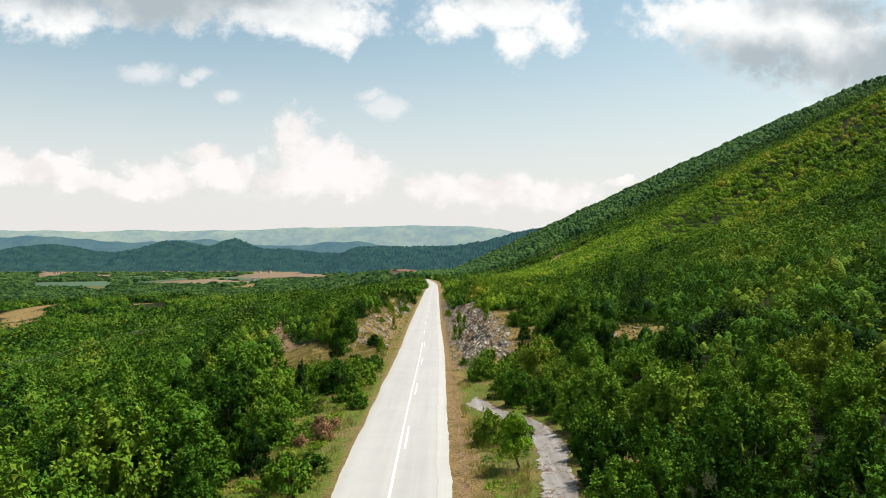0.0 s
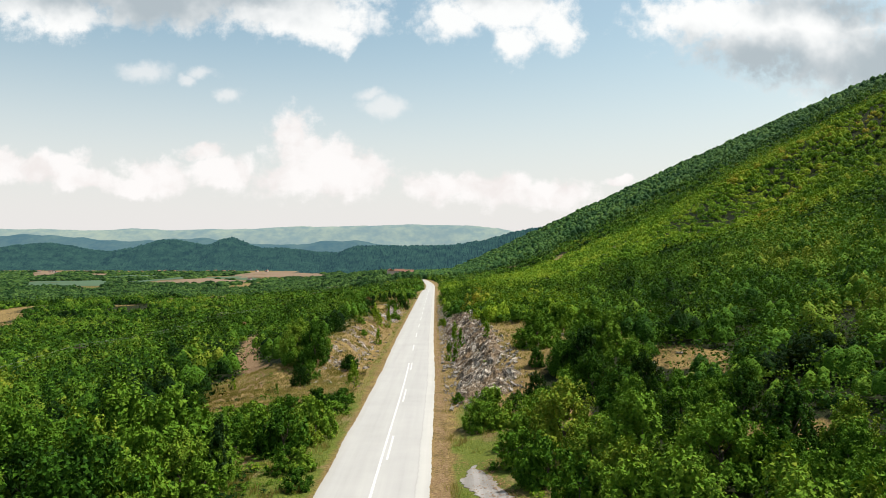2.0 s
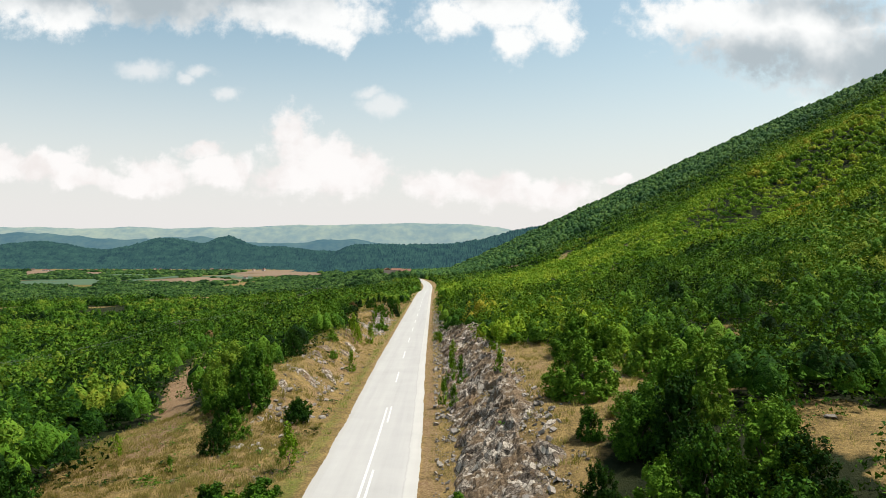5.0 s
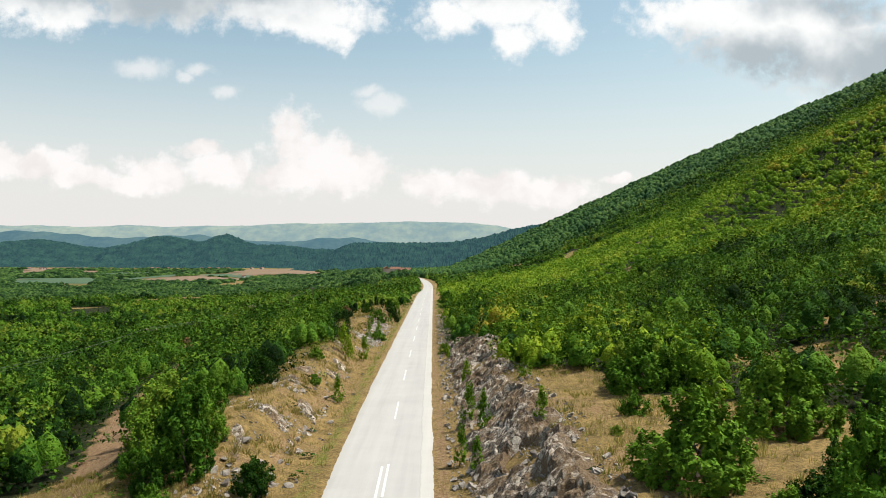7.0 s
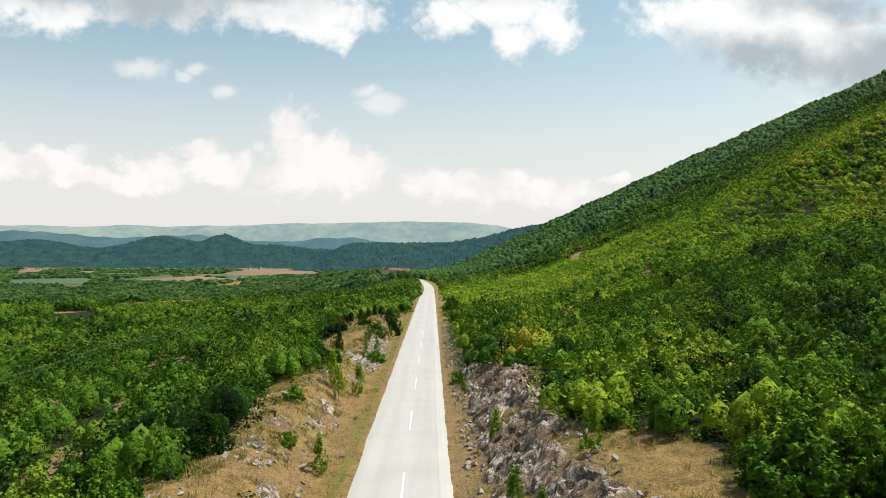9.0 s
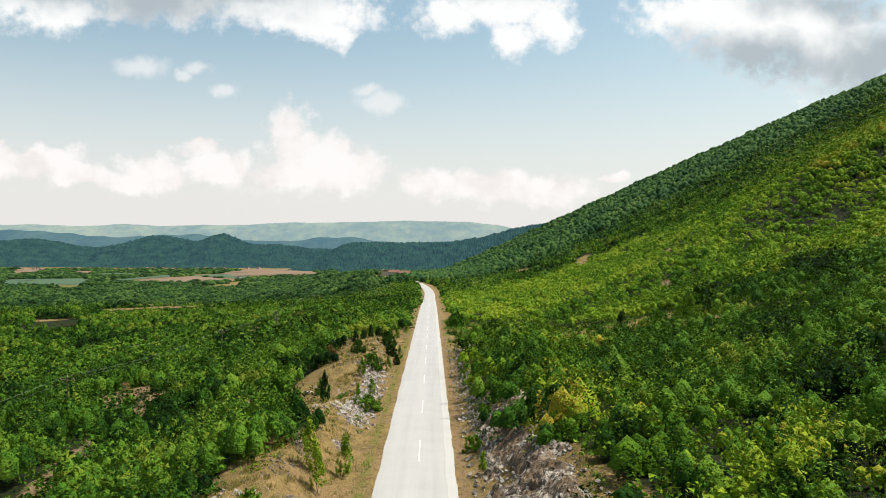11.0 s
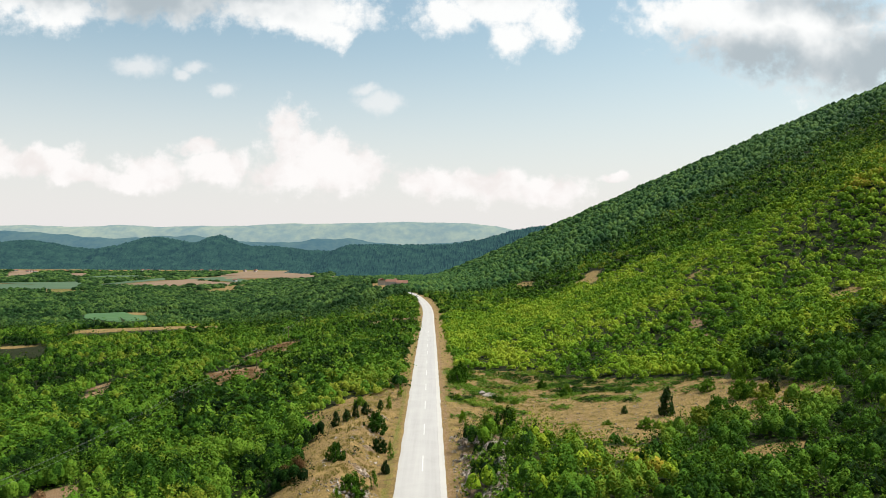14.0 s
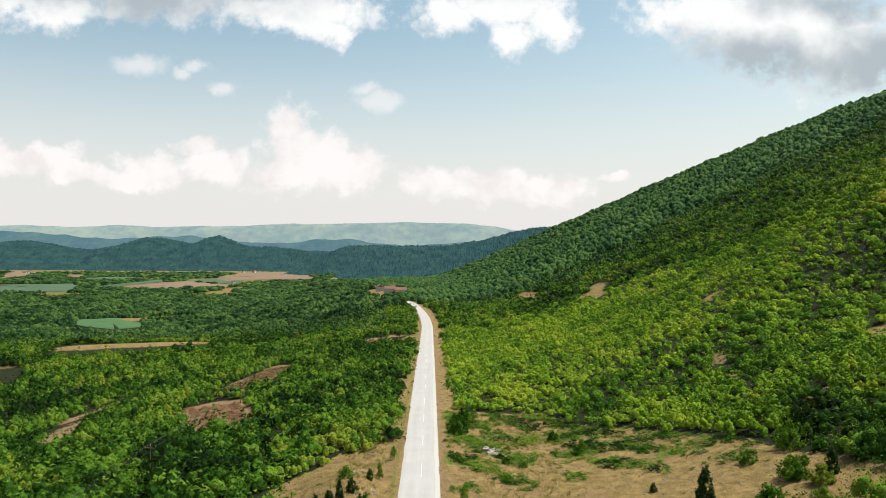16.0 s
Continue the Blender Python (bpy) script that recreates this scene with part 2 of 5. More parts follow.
STONE = plain("limestone", (0.10, 0.085, 0.070), (0.33, 0.295, 0.255), 3.1, 0.85, 0.6, 0.06, per_object=True)
PAINT = plain("line_paint", (0.40, 0.40, 0.39), (0.56, 0.56, 0.55), 1.5, 0.6, 0.2, 0.01)
CABLE = plain("cable", (0.10, 0.10, 0.10), (0.18, 0.18, 0.18), 2.0, 0.5)
CERAMIC = plain("insulator", (0.25, 0.2, 0.16), (0.4, 0.35, 0.3), 5.0, 0.3)


def rock_material():
    m, nodes, links = material("rock_face")
    pos = nodes.new("ShaderNodeNewGeometry").outputs["Position"]
    a, b, c = n_noise(nodes, links, 0.35, 5), n_noise(nodes, links, 2.2, 6, 0.7), n_noise(nodes, links, 9, 5, 0.75)
    # fractured blocks with open joints
    warped = n_mix(nodes, links, 0.22, pos, nodes.new("ShaderNodeTexNoise").outputs["Color"], "ADD")

    def blocks(scale, feature):
        v = nodes.new("ShaderNodeTexVoronoi")
        v.feature = feature
        v.inputs["Scale"].default_value = scale
        links.new(warped, v.inputs["Vector"])
        return v

    tone = nodes.new("ShaderNodeSeparateColor")
    links.new(blocks(2.1, "F1").outputs["Color"], tone.inputs[0])
    f = n_math(nodes, links, "ADD", n_math(nodes, links, "MULTIPLY", tone.outputs[0], 0.30), n_math(nodes, links, "MULTIPLY", c, 0.75))
    grey = n_ramp(nodes, links, f, [(0.38, (0.060, 0.047, 0.037)), (0.50, (0.205, 0.172, 0.138)), (0.62, (0.46, 0.41, 0.34))])
    joint = n_ramp(nodes, links, blocks(2.1, "DISTANCE_TO_EDGE").outputs["Distance"], [(0.0, (0.16, 0.13, 0.12)), (0.06, (1, 1, 1))])
    grey = n_mix(nodes, links, 1.0, grey, joint, "MULTIPLY")
    earth = n_ramp(nodes, links, c, [(0.3, (0.085, 0.054, 0.034)), (0.5, (0.16, 0.112, 0.070)), (0.7, (0.24, 0.18, 0.11))])
    mask = n_ramp(nodes, links, n_math(nodes, links, "ADD", n_math(nodes, links, "MULTIPLY", a, 0.6), n_math(nodes, links, "MULTIPLY", b, 0.4)), [(0.465, (0, 0, 0)), (0.535, (1, 1, 1))])
    col = n_mix(nodes, links, mask, grey, earth)
    high = n_math(nodes, links, "ADD", c, n_math(nodes, links, "MULTIPLY", tone.outputs[1], 0.6))
    return finish(m, nodes, links, col, 0.9, high, 0.9, 0.16, spec=0.1)


ROCK = rock_material()


def ground_material():
    m, nodes, links = material("ground")
    at = nodes.new("ShaderNodeAttribute")
    at.attribute_name = "cover"
    sp = nodes.new("ShaderNodeSeparateColor")
    links.new(at.outputs["Color"], sp.inputs[0])
    a, b, c = n_noise(nodes, links, 0.06, 4), n_noise(nodes, links, 0.6, 5, 0.65), n_noise(nodes, links, 5.0, 5, 0.7)
    # woodland floor kept nearly black: the shade under the crowns is in its colour
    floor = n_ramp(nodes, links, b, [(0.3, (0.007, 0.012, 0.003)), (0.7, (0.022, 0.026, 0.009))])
    straw = n_ramp(nodes, links, n_math(nodes, links, "ADD", n_math(nodes, links, "MULTIPLY", b, 0.42), n_math(nodes, links, "MULTIPLY", c, 0.58)),
                   [(0.36, (0.062, 0.046, 0.017)), (0.48, (0.160, 0.112, 0.044)), (0.62, (0.305, 0.208, 0.080))])
    grass = n_ramp(nodes, links, c, [(0.3, (0.045, 0.075, 0.010)), (0.7, (0.150, 0.165, 0.030))])
    earth = n_ramp(nodes, links, c, [(0.3, (0.090, 0.050, 0.025)), (0.5, (0.185, 0.118, 0.064)), (0.7, (0.30, 0.215, 0.130))])
    soft = n_math(nodes, links, "MULTIPLY", n_math(nodes, links, "SUBTRACT", b, 0.5), 0.9)

    def mask(ch):
        k = nodes.new("ShaderNodeMapRange")
        k.inputs[1].default_value, k.inputs[2].default_value = 0.32, 0.62
        links.new(n_math(nodes, links, "ADD", sp.outputs[ch], n_math(nodes, links, "MULTIPLY", soft, 1.0)), k.inputs[0])
        return k.outputs[0]

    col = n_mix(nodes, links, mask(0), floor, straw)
    col = n_mix(nodes, links, mask(1), col, grass)
    col = n_mix(nodes, links, mask(2), col, earth)
    return finish(m, nodes, links, col, 0.95, c, 0.8, 0.22, spec=0.1)


GROUND = ground_material()


def asphalt_material(name, dark, light, track):
    m, nodes, links = material(name)
    geo = nodes.new("ShaderNodeNewGeometry")
    mp = nodes.new("ShaderNodeMapping")
    links.new(geo.outputs["Position"], mp.inputs[0])
    mp.inputs["Scale"].default_value = (1.6, 0.035, 1)
    streak = n_noise(nodes, links, 1.0, 4, 0.6, mp.outputs[0])
    spots, grain = n_noise(nodes, links, 0.25, 5, 0.65), n_noise(nodes, links, 30, 3, 0.7)
    f = n_math(nodes, links, "ADD", n_math(nodes, links, "MULTIPLY", streak, 0.45), n_math(nodes, links, "MULTIPLY", spots, 0.4))
    f = n_math(nodes, links, "ADD", f, n_math(nodes, links, "MULTIPLY", grain, 0.15))
    col = n_ramp(nodes, links, f, [(0.32, dark), (0.5, track), (0.68, light)])
    # paler worn strip along one edge and faintly polished wheel tracks
    at = nodes.new("ShaderNodeAttribute")
    at.attribute_name = "across"
    worn = n_ramp(nodes, links, at.outputs["Fac"], [(0.0, (0.94, 0.93, 0.90)), (0.10, (1.0, 1.0, 1.0)), (0.28, (0.96, 0.96, 0.96)), (0.48, (1.02, 1.02, 1.02)),
                                                    (0.72, (0.95, 0.95, 0.955)), (0.862, (1.0, 1.0, 1.0)), (0.87, (0.90, 0.90, 0.90)), (0.885, (1.12, 1.11, 1.09))])
    col = n_mix(nodes, links, 1.0, col, worn, "MULTIPLY")
    return finish(m, nodes, links, col, 0.8, grain, 0.3, 0.01)


ASPHALT = asphalt_material("bleached_asphalt", (0.30, 0.295, 0.282), (0.375, 0.366, 0.35), (0.34, 0.333, 0.32))
OLD_ASPHALT = asphalt_material("old_asphalt", (0.085, 0.070, 0.055), (0.36, 0.345, 0.33), (0.22, 0.205, 0.19))


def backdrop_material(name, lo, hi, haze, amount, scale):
    """Far hills with haze painted in: a glowing blue tint mixed over their colour."""
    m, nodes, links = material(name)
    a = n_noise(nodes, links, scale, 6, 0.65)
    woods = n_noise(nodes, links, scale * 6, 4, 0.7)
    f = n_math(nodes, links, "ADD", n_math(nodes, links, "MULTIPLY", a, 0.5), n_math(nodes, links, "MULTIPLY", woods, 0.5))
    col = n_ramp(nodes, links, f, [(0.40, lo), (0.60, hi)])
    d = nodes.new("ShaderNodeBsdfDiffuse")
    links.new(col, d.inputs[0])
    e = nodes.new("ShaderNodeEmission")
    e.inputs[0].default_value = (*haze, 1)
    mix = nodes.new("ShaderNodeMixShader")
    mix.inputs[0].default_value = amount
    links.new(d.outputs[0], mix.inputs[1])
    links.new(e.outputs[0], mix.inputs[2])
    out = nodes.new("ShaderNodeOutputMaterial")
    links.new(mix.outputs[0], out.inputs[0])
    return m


# painted haze, stronger and paler from range to range
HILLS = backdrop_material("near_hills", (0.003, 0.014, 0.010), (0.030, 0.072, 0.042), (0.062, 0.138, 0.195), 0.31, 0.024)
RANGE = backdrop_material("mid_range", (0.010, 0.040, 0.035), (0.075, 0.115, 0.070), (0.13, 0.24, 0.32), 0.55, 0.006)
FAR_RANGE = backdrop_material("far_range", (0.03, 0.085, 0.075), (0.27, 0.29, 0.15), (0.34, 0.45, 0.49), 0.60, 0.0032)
CROP = plain("crop", (0.035, 0.072, 0.036), (0.062, 0.108, 0.052), 0.02, 0.9)
STUBBLE = plain("stubble", (0.135, 0.088, 0.052), (0.20, 0.138, 0.085), 0.02, 0.9)
PASTURE = plain("pasture", (0.032, 0.085, 0.026), (0.052, 0.120, 0.036), 0.05, 0.9)

# ---- form of the land ----

def soft(x, w):
    return w * np.logaddexp(0.0, np.asarray(x, float) / w)


def ramp(a, b, x):
    k = np.clip((np.asarray(x, float) - a) / (b - a), 0, 1)
    return k * k * (3 - 2 * k)


def hump(x, y, cx, cy, rx, ry):
    return np.exp(-((np.asarray(x, float) - cx) / rx) ** 2 - ((np.asarray(y, float) - cy) / ry) ** 2)


def road_x(y):
    y = np.asarray(y, float)
    b = np.clip(y - 590, 0, 310)
    return -2.5 - 0.0085 * y + 0.28 * np.exp(-((y - 108) / 32) ** 2) - 2.7e-4 * b * b - 0.167 * np.maximum(y - 900, 0)


def road_z(y):
    return -0.0225 * np.asarray(y, float) - 0.0275 * soft(y - 405, 15) + 0.038 * soft(y - 555, 20) - 0.03 * soft(y - 1100, 40)


def waves(x, y, s, seed):
    r = np.random.RandomState(seed)
    out = 0
    for k in range(6):
        a, p, f = r.uniform(0, 6.283), r.uniform(0, 6.283), 2 * np.pi / s * r.uniform(0.6, 1.7)
        out = out + np.sin(f * (np.cos(a) * x + np.sin(a) * y) + p)
    return out / 6


def height(x, y):
    x, y = np.asarray(x, float), np.asarray(y, float)
    rx, rz = road_x(y), road_z(y)
    base = rz + soft(-92 - rz, 12)
    u, v = rx - x, x - rx
    # falling ground on the valley side
    left = -17 * (1 - np.exp(-(np.maximum(u - 4, 0) / 85) ** 1.3))
    shoulder = 8 * hump(x, y, -215, 545, 120, 85) + 3 * hump(x, y, -90, 500, 70, 90) + 3 * hump(x, y, -165, 590, 50, 40)
    hollow = 6 * hump(x, y, -150, 370, 45, 110) + 5 * hump(x, y, -330, 420, 90, 120)
    left = left + (shoulder - hollow) * ramp(6, 40, u)
    # the land steps down into the valley beyond the shoulder
    left = left - 27 * ramp(625, 930, y + 0.06 * u) * ramp(25, 210, u) - 16 * ramp(1000, 1900, y) * ramp(0, 300, u)
    # hillside
    foot = 48 - 0.03 * soft(y - 1000, 60)
    slope = 12.4 * np.logaddexp(0, (x - foot) / 25) - 1.6
    slope = slope * ramp(3.5, 12, v)
    hang = (10 * ramp(72, 135, x) - 2.6 * hump(x, y, 48, 150, 26, 70)) * (1 - ramp(335, 440, y))
    spur = ramp(70, 240, x) * (ramp(300, 430, y) - ramp(470, 600, y))
    slope = slope - hang * ramp(12, 30, v) + 9 * spur - (3.5 * hump(x, y, 35, 325, 34, 42) + 3.0 * hump(x, y, 75, 345, 40, 40)) * ramp(4, 16, v)
    crest = 277 - base - 0.123 * soft(y - 850, 60) - 0.045 * soft(y - 1300, 60) - 0.075 * soft(y - 1750, 60)
    slope = slope - soft(slope - crest, 16)
    # cut banks beside the road
    bank = 3.1 * ramp(4.3, 12.0, v) * (1 - ramp(16, 40, v)) * (ramp(84, 104, y) - ramp(255, 272, y))
    mound = 3.2 * ramp(5.5, 11, u) * (1 - ramp(13, 24, u)) * (ramp(110, 130, y) - ramp(195, 215, y) + 0.9 * (ramp(218, 232, y) - ramp(280, 300, y)))
    side = np.where(u > 0, left + mound, slope + bank)
    rough = waves(x, y, 30, 3) * 0.5 * ramp(14, 40, np.abs(u)) + waves(x, y, 160, 5) * 5 * ramp(60, 260, np.abs(u))
    far = 1 - 0.6 * ramp(1500, 2200, y) * (x < 0)
    z = base - 0.05 + side + rough * far
    # the valley's flat floor
    return z + np.where(u > 0, soft(-84 + 1.5 * waves(x, y, 300, 9) - z, 6), 0)



def seg(x, y, x0, y0, x1, y1):
    """Distance from the stretch (x0, y0)-(x1, y1)."""
    dx, dy = x1 - x0, y1 - y0
    k = np.clip(((x - x0) * dx + (y - y0) * dy) / (dx * dx + dy * dy), 0, 1)
    return np.hypot(x - x0 - k * dx, y - y0 - k * dy)


def inside(x, y, corners):
    hit = np.zeros(np.shape(x), bool)
    for (x0, y0), (x1, y1) in zip(corners, corners[1:] + corners[:1]):
        cross = (y0 > y) != (y1 > y)
        hit ^= cross & (x < (x1 - x0) * (y - y0) / ((y1 - y0) or 1e-9) + x0)
    return hit


MEADOW = [(-2, 268), (3, 262), (8, 250), (14, 247), (26, 247), (33, 254), (41, 253), (46, 251), (58, 254), (58, 262), (54, 275), (51, 290), (46, 310), (39, 326), (28, 336), (23, 346), (8, 347), (-2, 344)]
LEFT_YARD = [(-7, 97), (-12, 93), (-17, 92), (-22, 94), (-27, 106), (-30, 118), (-27, 127), (-19, 122), (-13, 116), (-7, 116)]
LOWER_YARD = [(-6, 184), (-16, 188), (-19.5, 195), (-23, 207), (-30, 206), (-31, 216), (-27, 223), (-20, 226), (-17, 233), (-6, 233)]
UPPER_YARD = [(-7, 255), (-18, 262), (-27, 272), (-31, 285), (-30, 290), (-24, 300), (-21, 309), (-16, 302), (-9, 299)]
BROWN = [((-57, 354), (-69, 388), 8.5), ((-71, 412), (-62, 458), 6.0), ((-58, 236), (-60, 258), 3.0), ((-61, 190), (-60, 215), 3.0)]
TRACKS = [((-22, 112), (-25, 128), 1.3), ((-25, 128), (-34, 156), 1.4), ((-34, 156), (-48, 222), 1.5), ((-108, 364), (-118, 410), 3.8), ((-118, 410), (-110, 424), 4.2), ((-36, 560), (-14, 587), 3.5), ((67, 335), (76, 378), 0.5),
          ((-45, 219), (-52, 250), 2.0)]
DRY = [((-190, 572), (-146, 584), 19), ((-150, 590), (-128, 640), 9), ((-203, 498), (-186, 494), 4), ((-420, 1130), (-392, 1240), 30), ((-388, 1275), (-352, 1240), 12), ((-85, 1085), (-50, 950), 13), ((-215, 365), (-262, 480), 9), ((-15, 560), (-36, 548), 5), ((88, 585), (100, 640), 4),
       ((-280, 455), (-262, 520), 9)]
GLADES = [(25, 96, 2.6, 3.6), (26, 88, 2.4, 2.2), (22, 69, 2.6, 3.0), (18, 113, 4, 4), (31, 131, 5, 4), (31, 139, 4, 3), (9, 83.5, 3, 2.5), (17, 216, 2.5, 2.5), (9.5, 112, 4, 7),
          (9.5, 128, 3.8, 9), (8.5, 138, 3.4, 3.5), (18, 112, 6, 6), (12, 106, 4, 6), (14, 120, 3, 3), (-17, 226, 4, 6), (45, 150, 4, 3), (23, 240, 4, 3), (-27, 220, 4, 6), (52, 190, 5, 3), (98, 511, 3, 7), (97, 433, 3.5, 4),
          (103, 340, 3.5, 3), (71, 304, 2.2, 2.2), (87, 598, 4, 14), (66, 728, 5, 30), (40, 236, 3, 2), (-54, 1010, 15, 40)]


FIELDS_TAN = [[(-740, 2650), (-735, 3060), (-600, 3110), (-480, 2960), (-389, 2590), (-640, 2442)],
              [(-340, 2530), (-300, 2690), (-205, 2680), (-185, 2500), (-202, 2123), (-254, 2057)],
              [(-834, 2038), (-779, 2300), (-729, 2420), (-700, 2340), (-544, 2209), (-552, 2129), (-672, 2050)],
              [(-1540, 2851), (-1630, 3080), (-1480, 3000), (-1334, 2574), (-1314, 2430)],
              [(-1294, 2801), (-1233, 2823), (-1141, 2604), (-1193, 2596)]]
FIELDS_GREEN = [[(-1180, 2162), (-1004, 2244), (-909, 2106), (-858, 1911), (-1020, 1870)], [(-880, 2107), (-860, 2520), (-790, 2382), (-850, 2060)],
                [(-784, 2440), (-676, 2571), (-547, 2345), (-535, 2240), (-700, 2380)], [(-1100, 2420), (-1090, 2650), (-960, 2640), (-940, 2440)]]
PASTURE_EDGE = [(-361, 1003), (-430, 1060), (-480, 1170), (-440, 1190), (-400, 1128), (-368, 1108), (-343, 1035)]


HEDGE = [(-5, 74), (-14, 74), (-22, 82), (-26, 94), (-7, 99)]


def bank_width(y):
    """How far the open strip reaches on the valley side and on the hill side of the road."""
    y = np.asarray(y, float)
    w = waves(y * 0.0, y, 14, 11)
    left = 5.0 + 1.6 * w + 6.2 * (ramp(108, 116, y) - ramp(172, 188, y)) + 10 * (ramp(214, 224, y) - ramp(296, 318, y)) + 4.5 * (ramp(188, 194, y) - ramp(212, 220, y))
    left = left - 0.9 * ramp(330, 400, y) - 0.2 * ramp(560, 600, y) + 2.9 * (1 - ramp(76, 86, y))
    right = 6.1 + 1.1 * w + 4.6 * (ramp(84, 96, y) - ramp(158, 190, y)) + 4.6 * (ramp(36, 40, y) - ramp(70, 80, y))
    return left, right


def openness(x, y):
    """Land cover: open ground, low green, bare earth (0 to 1 each)."""
    x, y = np.asarray(x, float), np.asarray(y, float)
    v = x - road_x(y)
    lw, rw = bank_width(y)
    dry = np.maximum(1 - ramp(1.0, 6.0, v - rw), 0) * (v > 0) + np.maximum(1 - ramp(1.0, 6.0, -v - lw), 0) * (v <= 0)
    for cx, cy, ax, ay in GLADES:
        dry = np.maximum(dry, 1 - ramp(1.2, 1.7, np.hypot((x - cx) / ax, (y - cy) / ay)))
    dry = np.maximum(dry, inside(x, y, MEADOW) * 1.0)
    dry = np.maximum(dry, (inside(x, y, LEFT_YARD) | inside(x, y, LOWER_YARD) | inside(x, y, UPPER_YARD)) * 1.0)
    for (x0, y0), (x1, y1), w in DRY:
        dry = np.maximum(dry, 1 - ramp(w * 0.8, w * 1.15, seg(x, y, x0, y0, x1, y1)))
    bare = np.zeros_like(dry)
    for (x0, y0), (x1, y1), w in TRACKS + BROWN:
        bare = np.maximum(bare, 1 - ramp(w * 0.7, w * 1.3 + 0.6, seg(x, y, x0, y0, x1, y1)))
    dry = np.maximum(dry, bare)
    verge = np.exp(-((-v - 4.3) / 0.9) ** 2) * (v < 0) * 0.5 + (np.exp(-((v - 6.4) / 1.3) ** 2) * 0.95 * (0.8 + 0.5 * waves(x, y, 5, 44)) * (v > 0) + np.exp(-((-v - 7.0) / 3.0) ** 2) * 0.8 * (v < 0)) * (1 - ramp(84, 104, y))
    patch = 0.75 * inside(x, y, MEADOW) * (waves(x, y, 16, 21) > 0.12) * (y > 292)
    valley = (y > 1480) & (x < -100 - 0.1 * (y - 2000))
    weedy = (0.62 + 0.5 * waves(x, y, 6, 47)) * (1 - ramp(76, 88, y)) * (v > 5.0) * (v < 15)
    green = np.clip(np.maximum(np.maximum(np.maximum(verge, weedy), patch), 0.45 * valley * (waves(x, y, 190, 37) > 0)), 0, 1)
    dry = np.maximum(dry, 0.6 * valley)
    bare = np.maximum(bare, np.exp(-((v - 4.0) / 0.7) ** 2) * 0.62)
    bare = np.maximum(bare, 0.62 * np.exp(-((-v - 7.2) / 1.2) ** 2) * (ramp(106, 114, y) - ramp(172, 186, y)) * (0.7 + 0.6 * waves(x, y, 11, 35)))
    bare = np.maximum(bare, 0.42 * (waves(x, y, 9, 31) > 0.2) * dry * (np.abs(v) < 30))
    return np.clip(dry, 0, 1), green, np.clip(bare, 0, 1)


def mesh_from(name, verts, faces, mat, smooth=False):
    """Vertices (n, 3) and faces (m, 3 or 4) as one mesh."""
    verts, faces = np.asarray(verts, np.float32), np.asarray(faces, np.int32)
    me = bpy.data.meshes.new(name)
    me.vertices.add(len(verts))
    me.vertices.foreach_set("co", verts.ravel())
    k = faces.shape[1]
    me.loops.add(faces.size)
    me.loops.foreach_set("vertex_index", faces.ravel())
    me.polygons.add(len(faces))
    me.polygons.foreach_set("loop_start", np.arange(0, faces.size, k, dtype=np.int32))
    me.update(calc_edges=True)
    me.polygons.foreach_set("use_smooth", np.full(len(faces), smooth))
    if mat is not None:
        me.materials.append(mat)
    return me


def grid_faces(rows, cols):
    i = np.arange(rows - 1)[:, None] * cols + np.arange(cols - 1)[None]
    return np.stack([i, i + 1, i + cols + 1, i + cols], -1).reshape(-1, 4)


def part(name, me, parent, label=""):
    ob = new(name, me)
    ob.parent = parent
    if label:
        tagged(ob, label)
    return ob


def thing(name, x, y, z, label, category, group="", kind="", rot=0.0, size=1.0):
    ob = new(name)
    ob.matrix_basis = pose(x, y, z, 0, 0, rot) @ Matrix.Scale(size, 4)
    ob.empty_display_size = 0.3
    return tagged(ob, label, category, group, kind)


def lane_x(y):
    return road_x(y) + 9.0 + 1.0 * ramp(38, 50, y) - 3.9 * ramp(53, 70, y)


# ---- ground: one sheet to the horizon ----
xs = np.concatenate([-np.geomspace(62, 4800, 60)[::-1], np.arange(-60, -26, 1.6), np.arange(-26, 22, 0.7), np.arange(22, 70, 1.6), np.geomspace(72, 3000, 50)])
ys = np.concatenate([-np.geomspace(22, 700, 16)[::-1], np.arange(-20, 30, 5), np.arange(30, 360, 1.1), np.geomspace(361, 4900, 130)])
GX, GY = np.meshgrid(xs, ys)
GZ = height(GX, GY)
fine = waves(GX, GY, 2.2, 41) * 0.10 + waves(GX, GY, 5.5, 42) * 0.16
GZ = GZ + fine * ramp(3.6, 6.0, np.abs(GX - road_x(GY))) * (GY < 700) * np.where((GY > 18) & (GY < 76), ramp(2.0, 3.2, np.abs(GX - lane_x(GY))), 1.0)
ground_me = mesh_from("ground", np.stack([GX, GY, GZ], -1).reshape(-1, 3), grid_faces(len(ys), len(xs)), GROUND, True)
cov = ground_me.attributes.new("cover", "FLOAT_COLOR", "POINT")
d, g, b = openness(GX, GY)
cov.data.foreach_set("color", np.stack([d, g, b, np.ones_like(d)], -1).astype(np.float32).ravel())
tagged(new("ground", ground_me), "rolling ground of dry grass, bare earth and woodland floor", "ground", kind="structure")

# ---- road ----


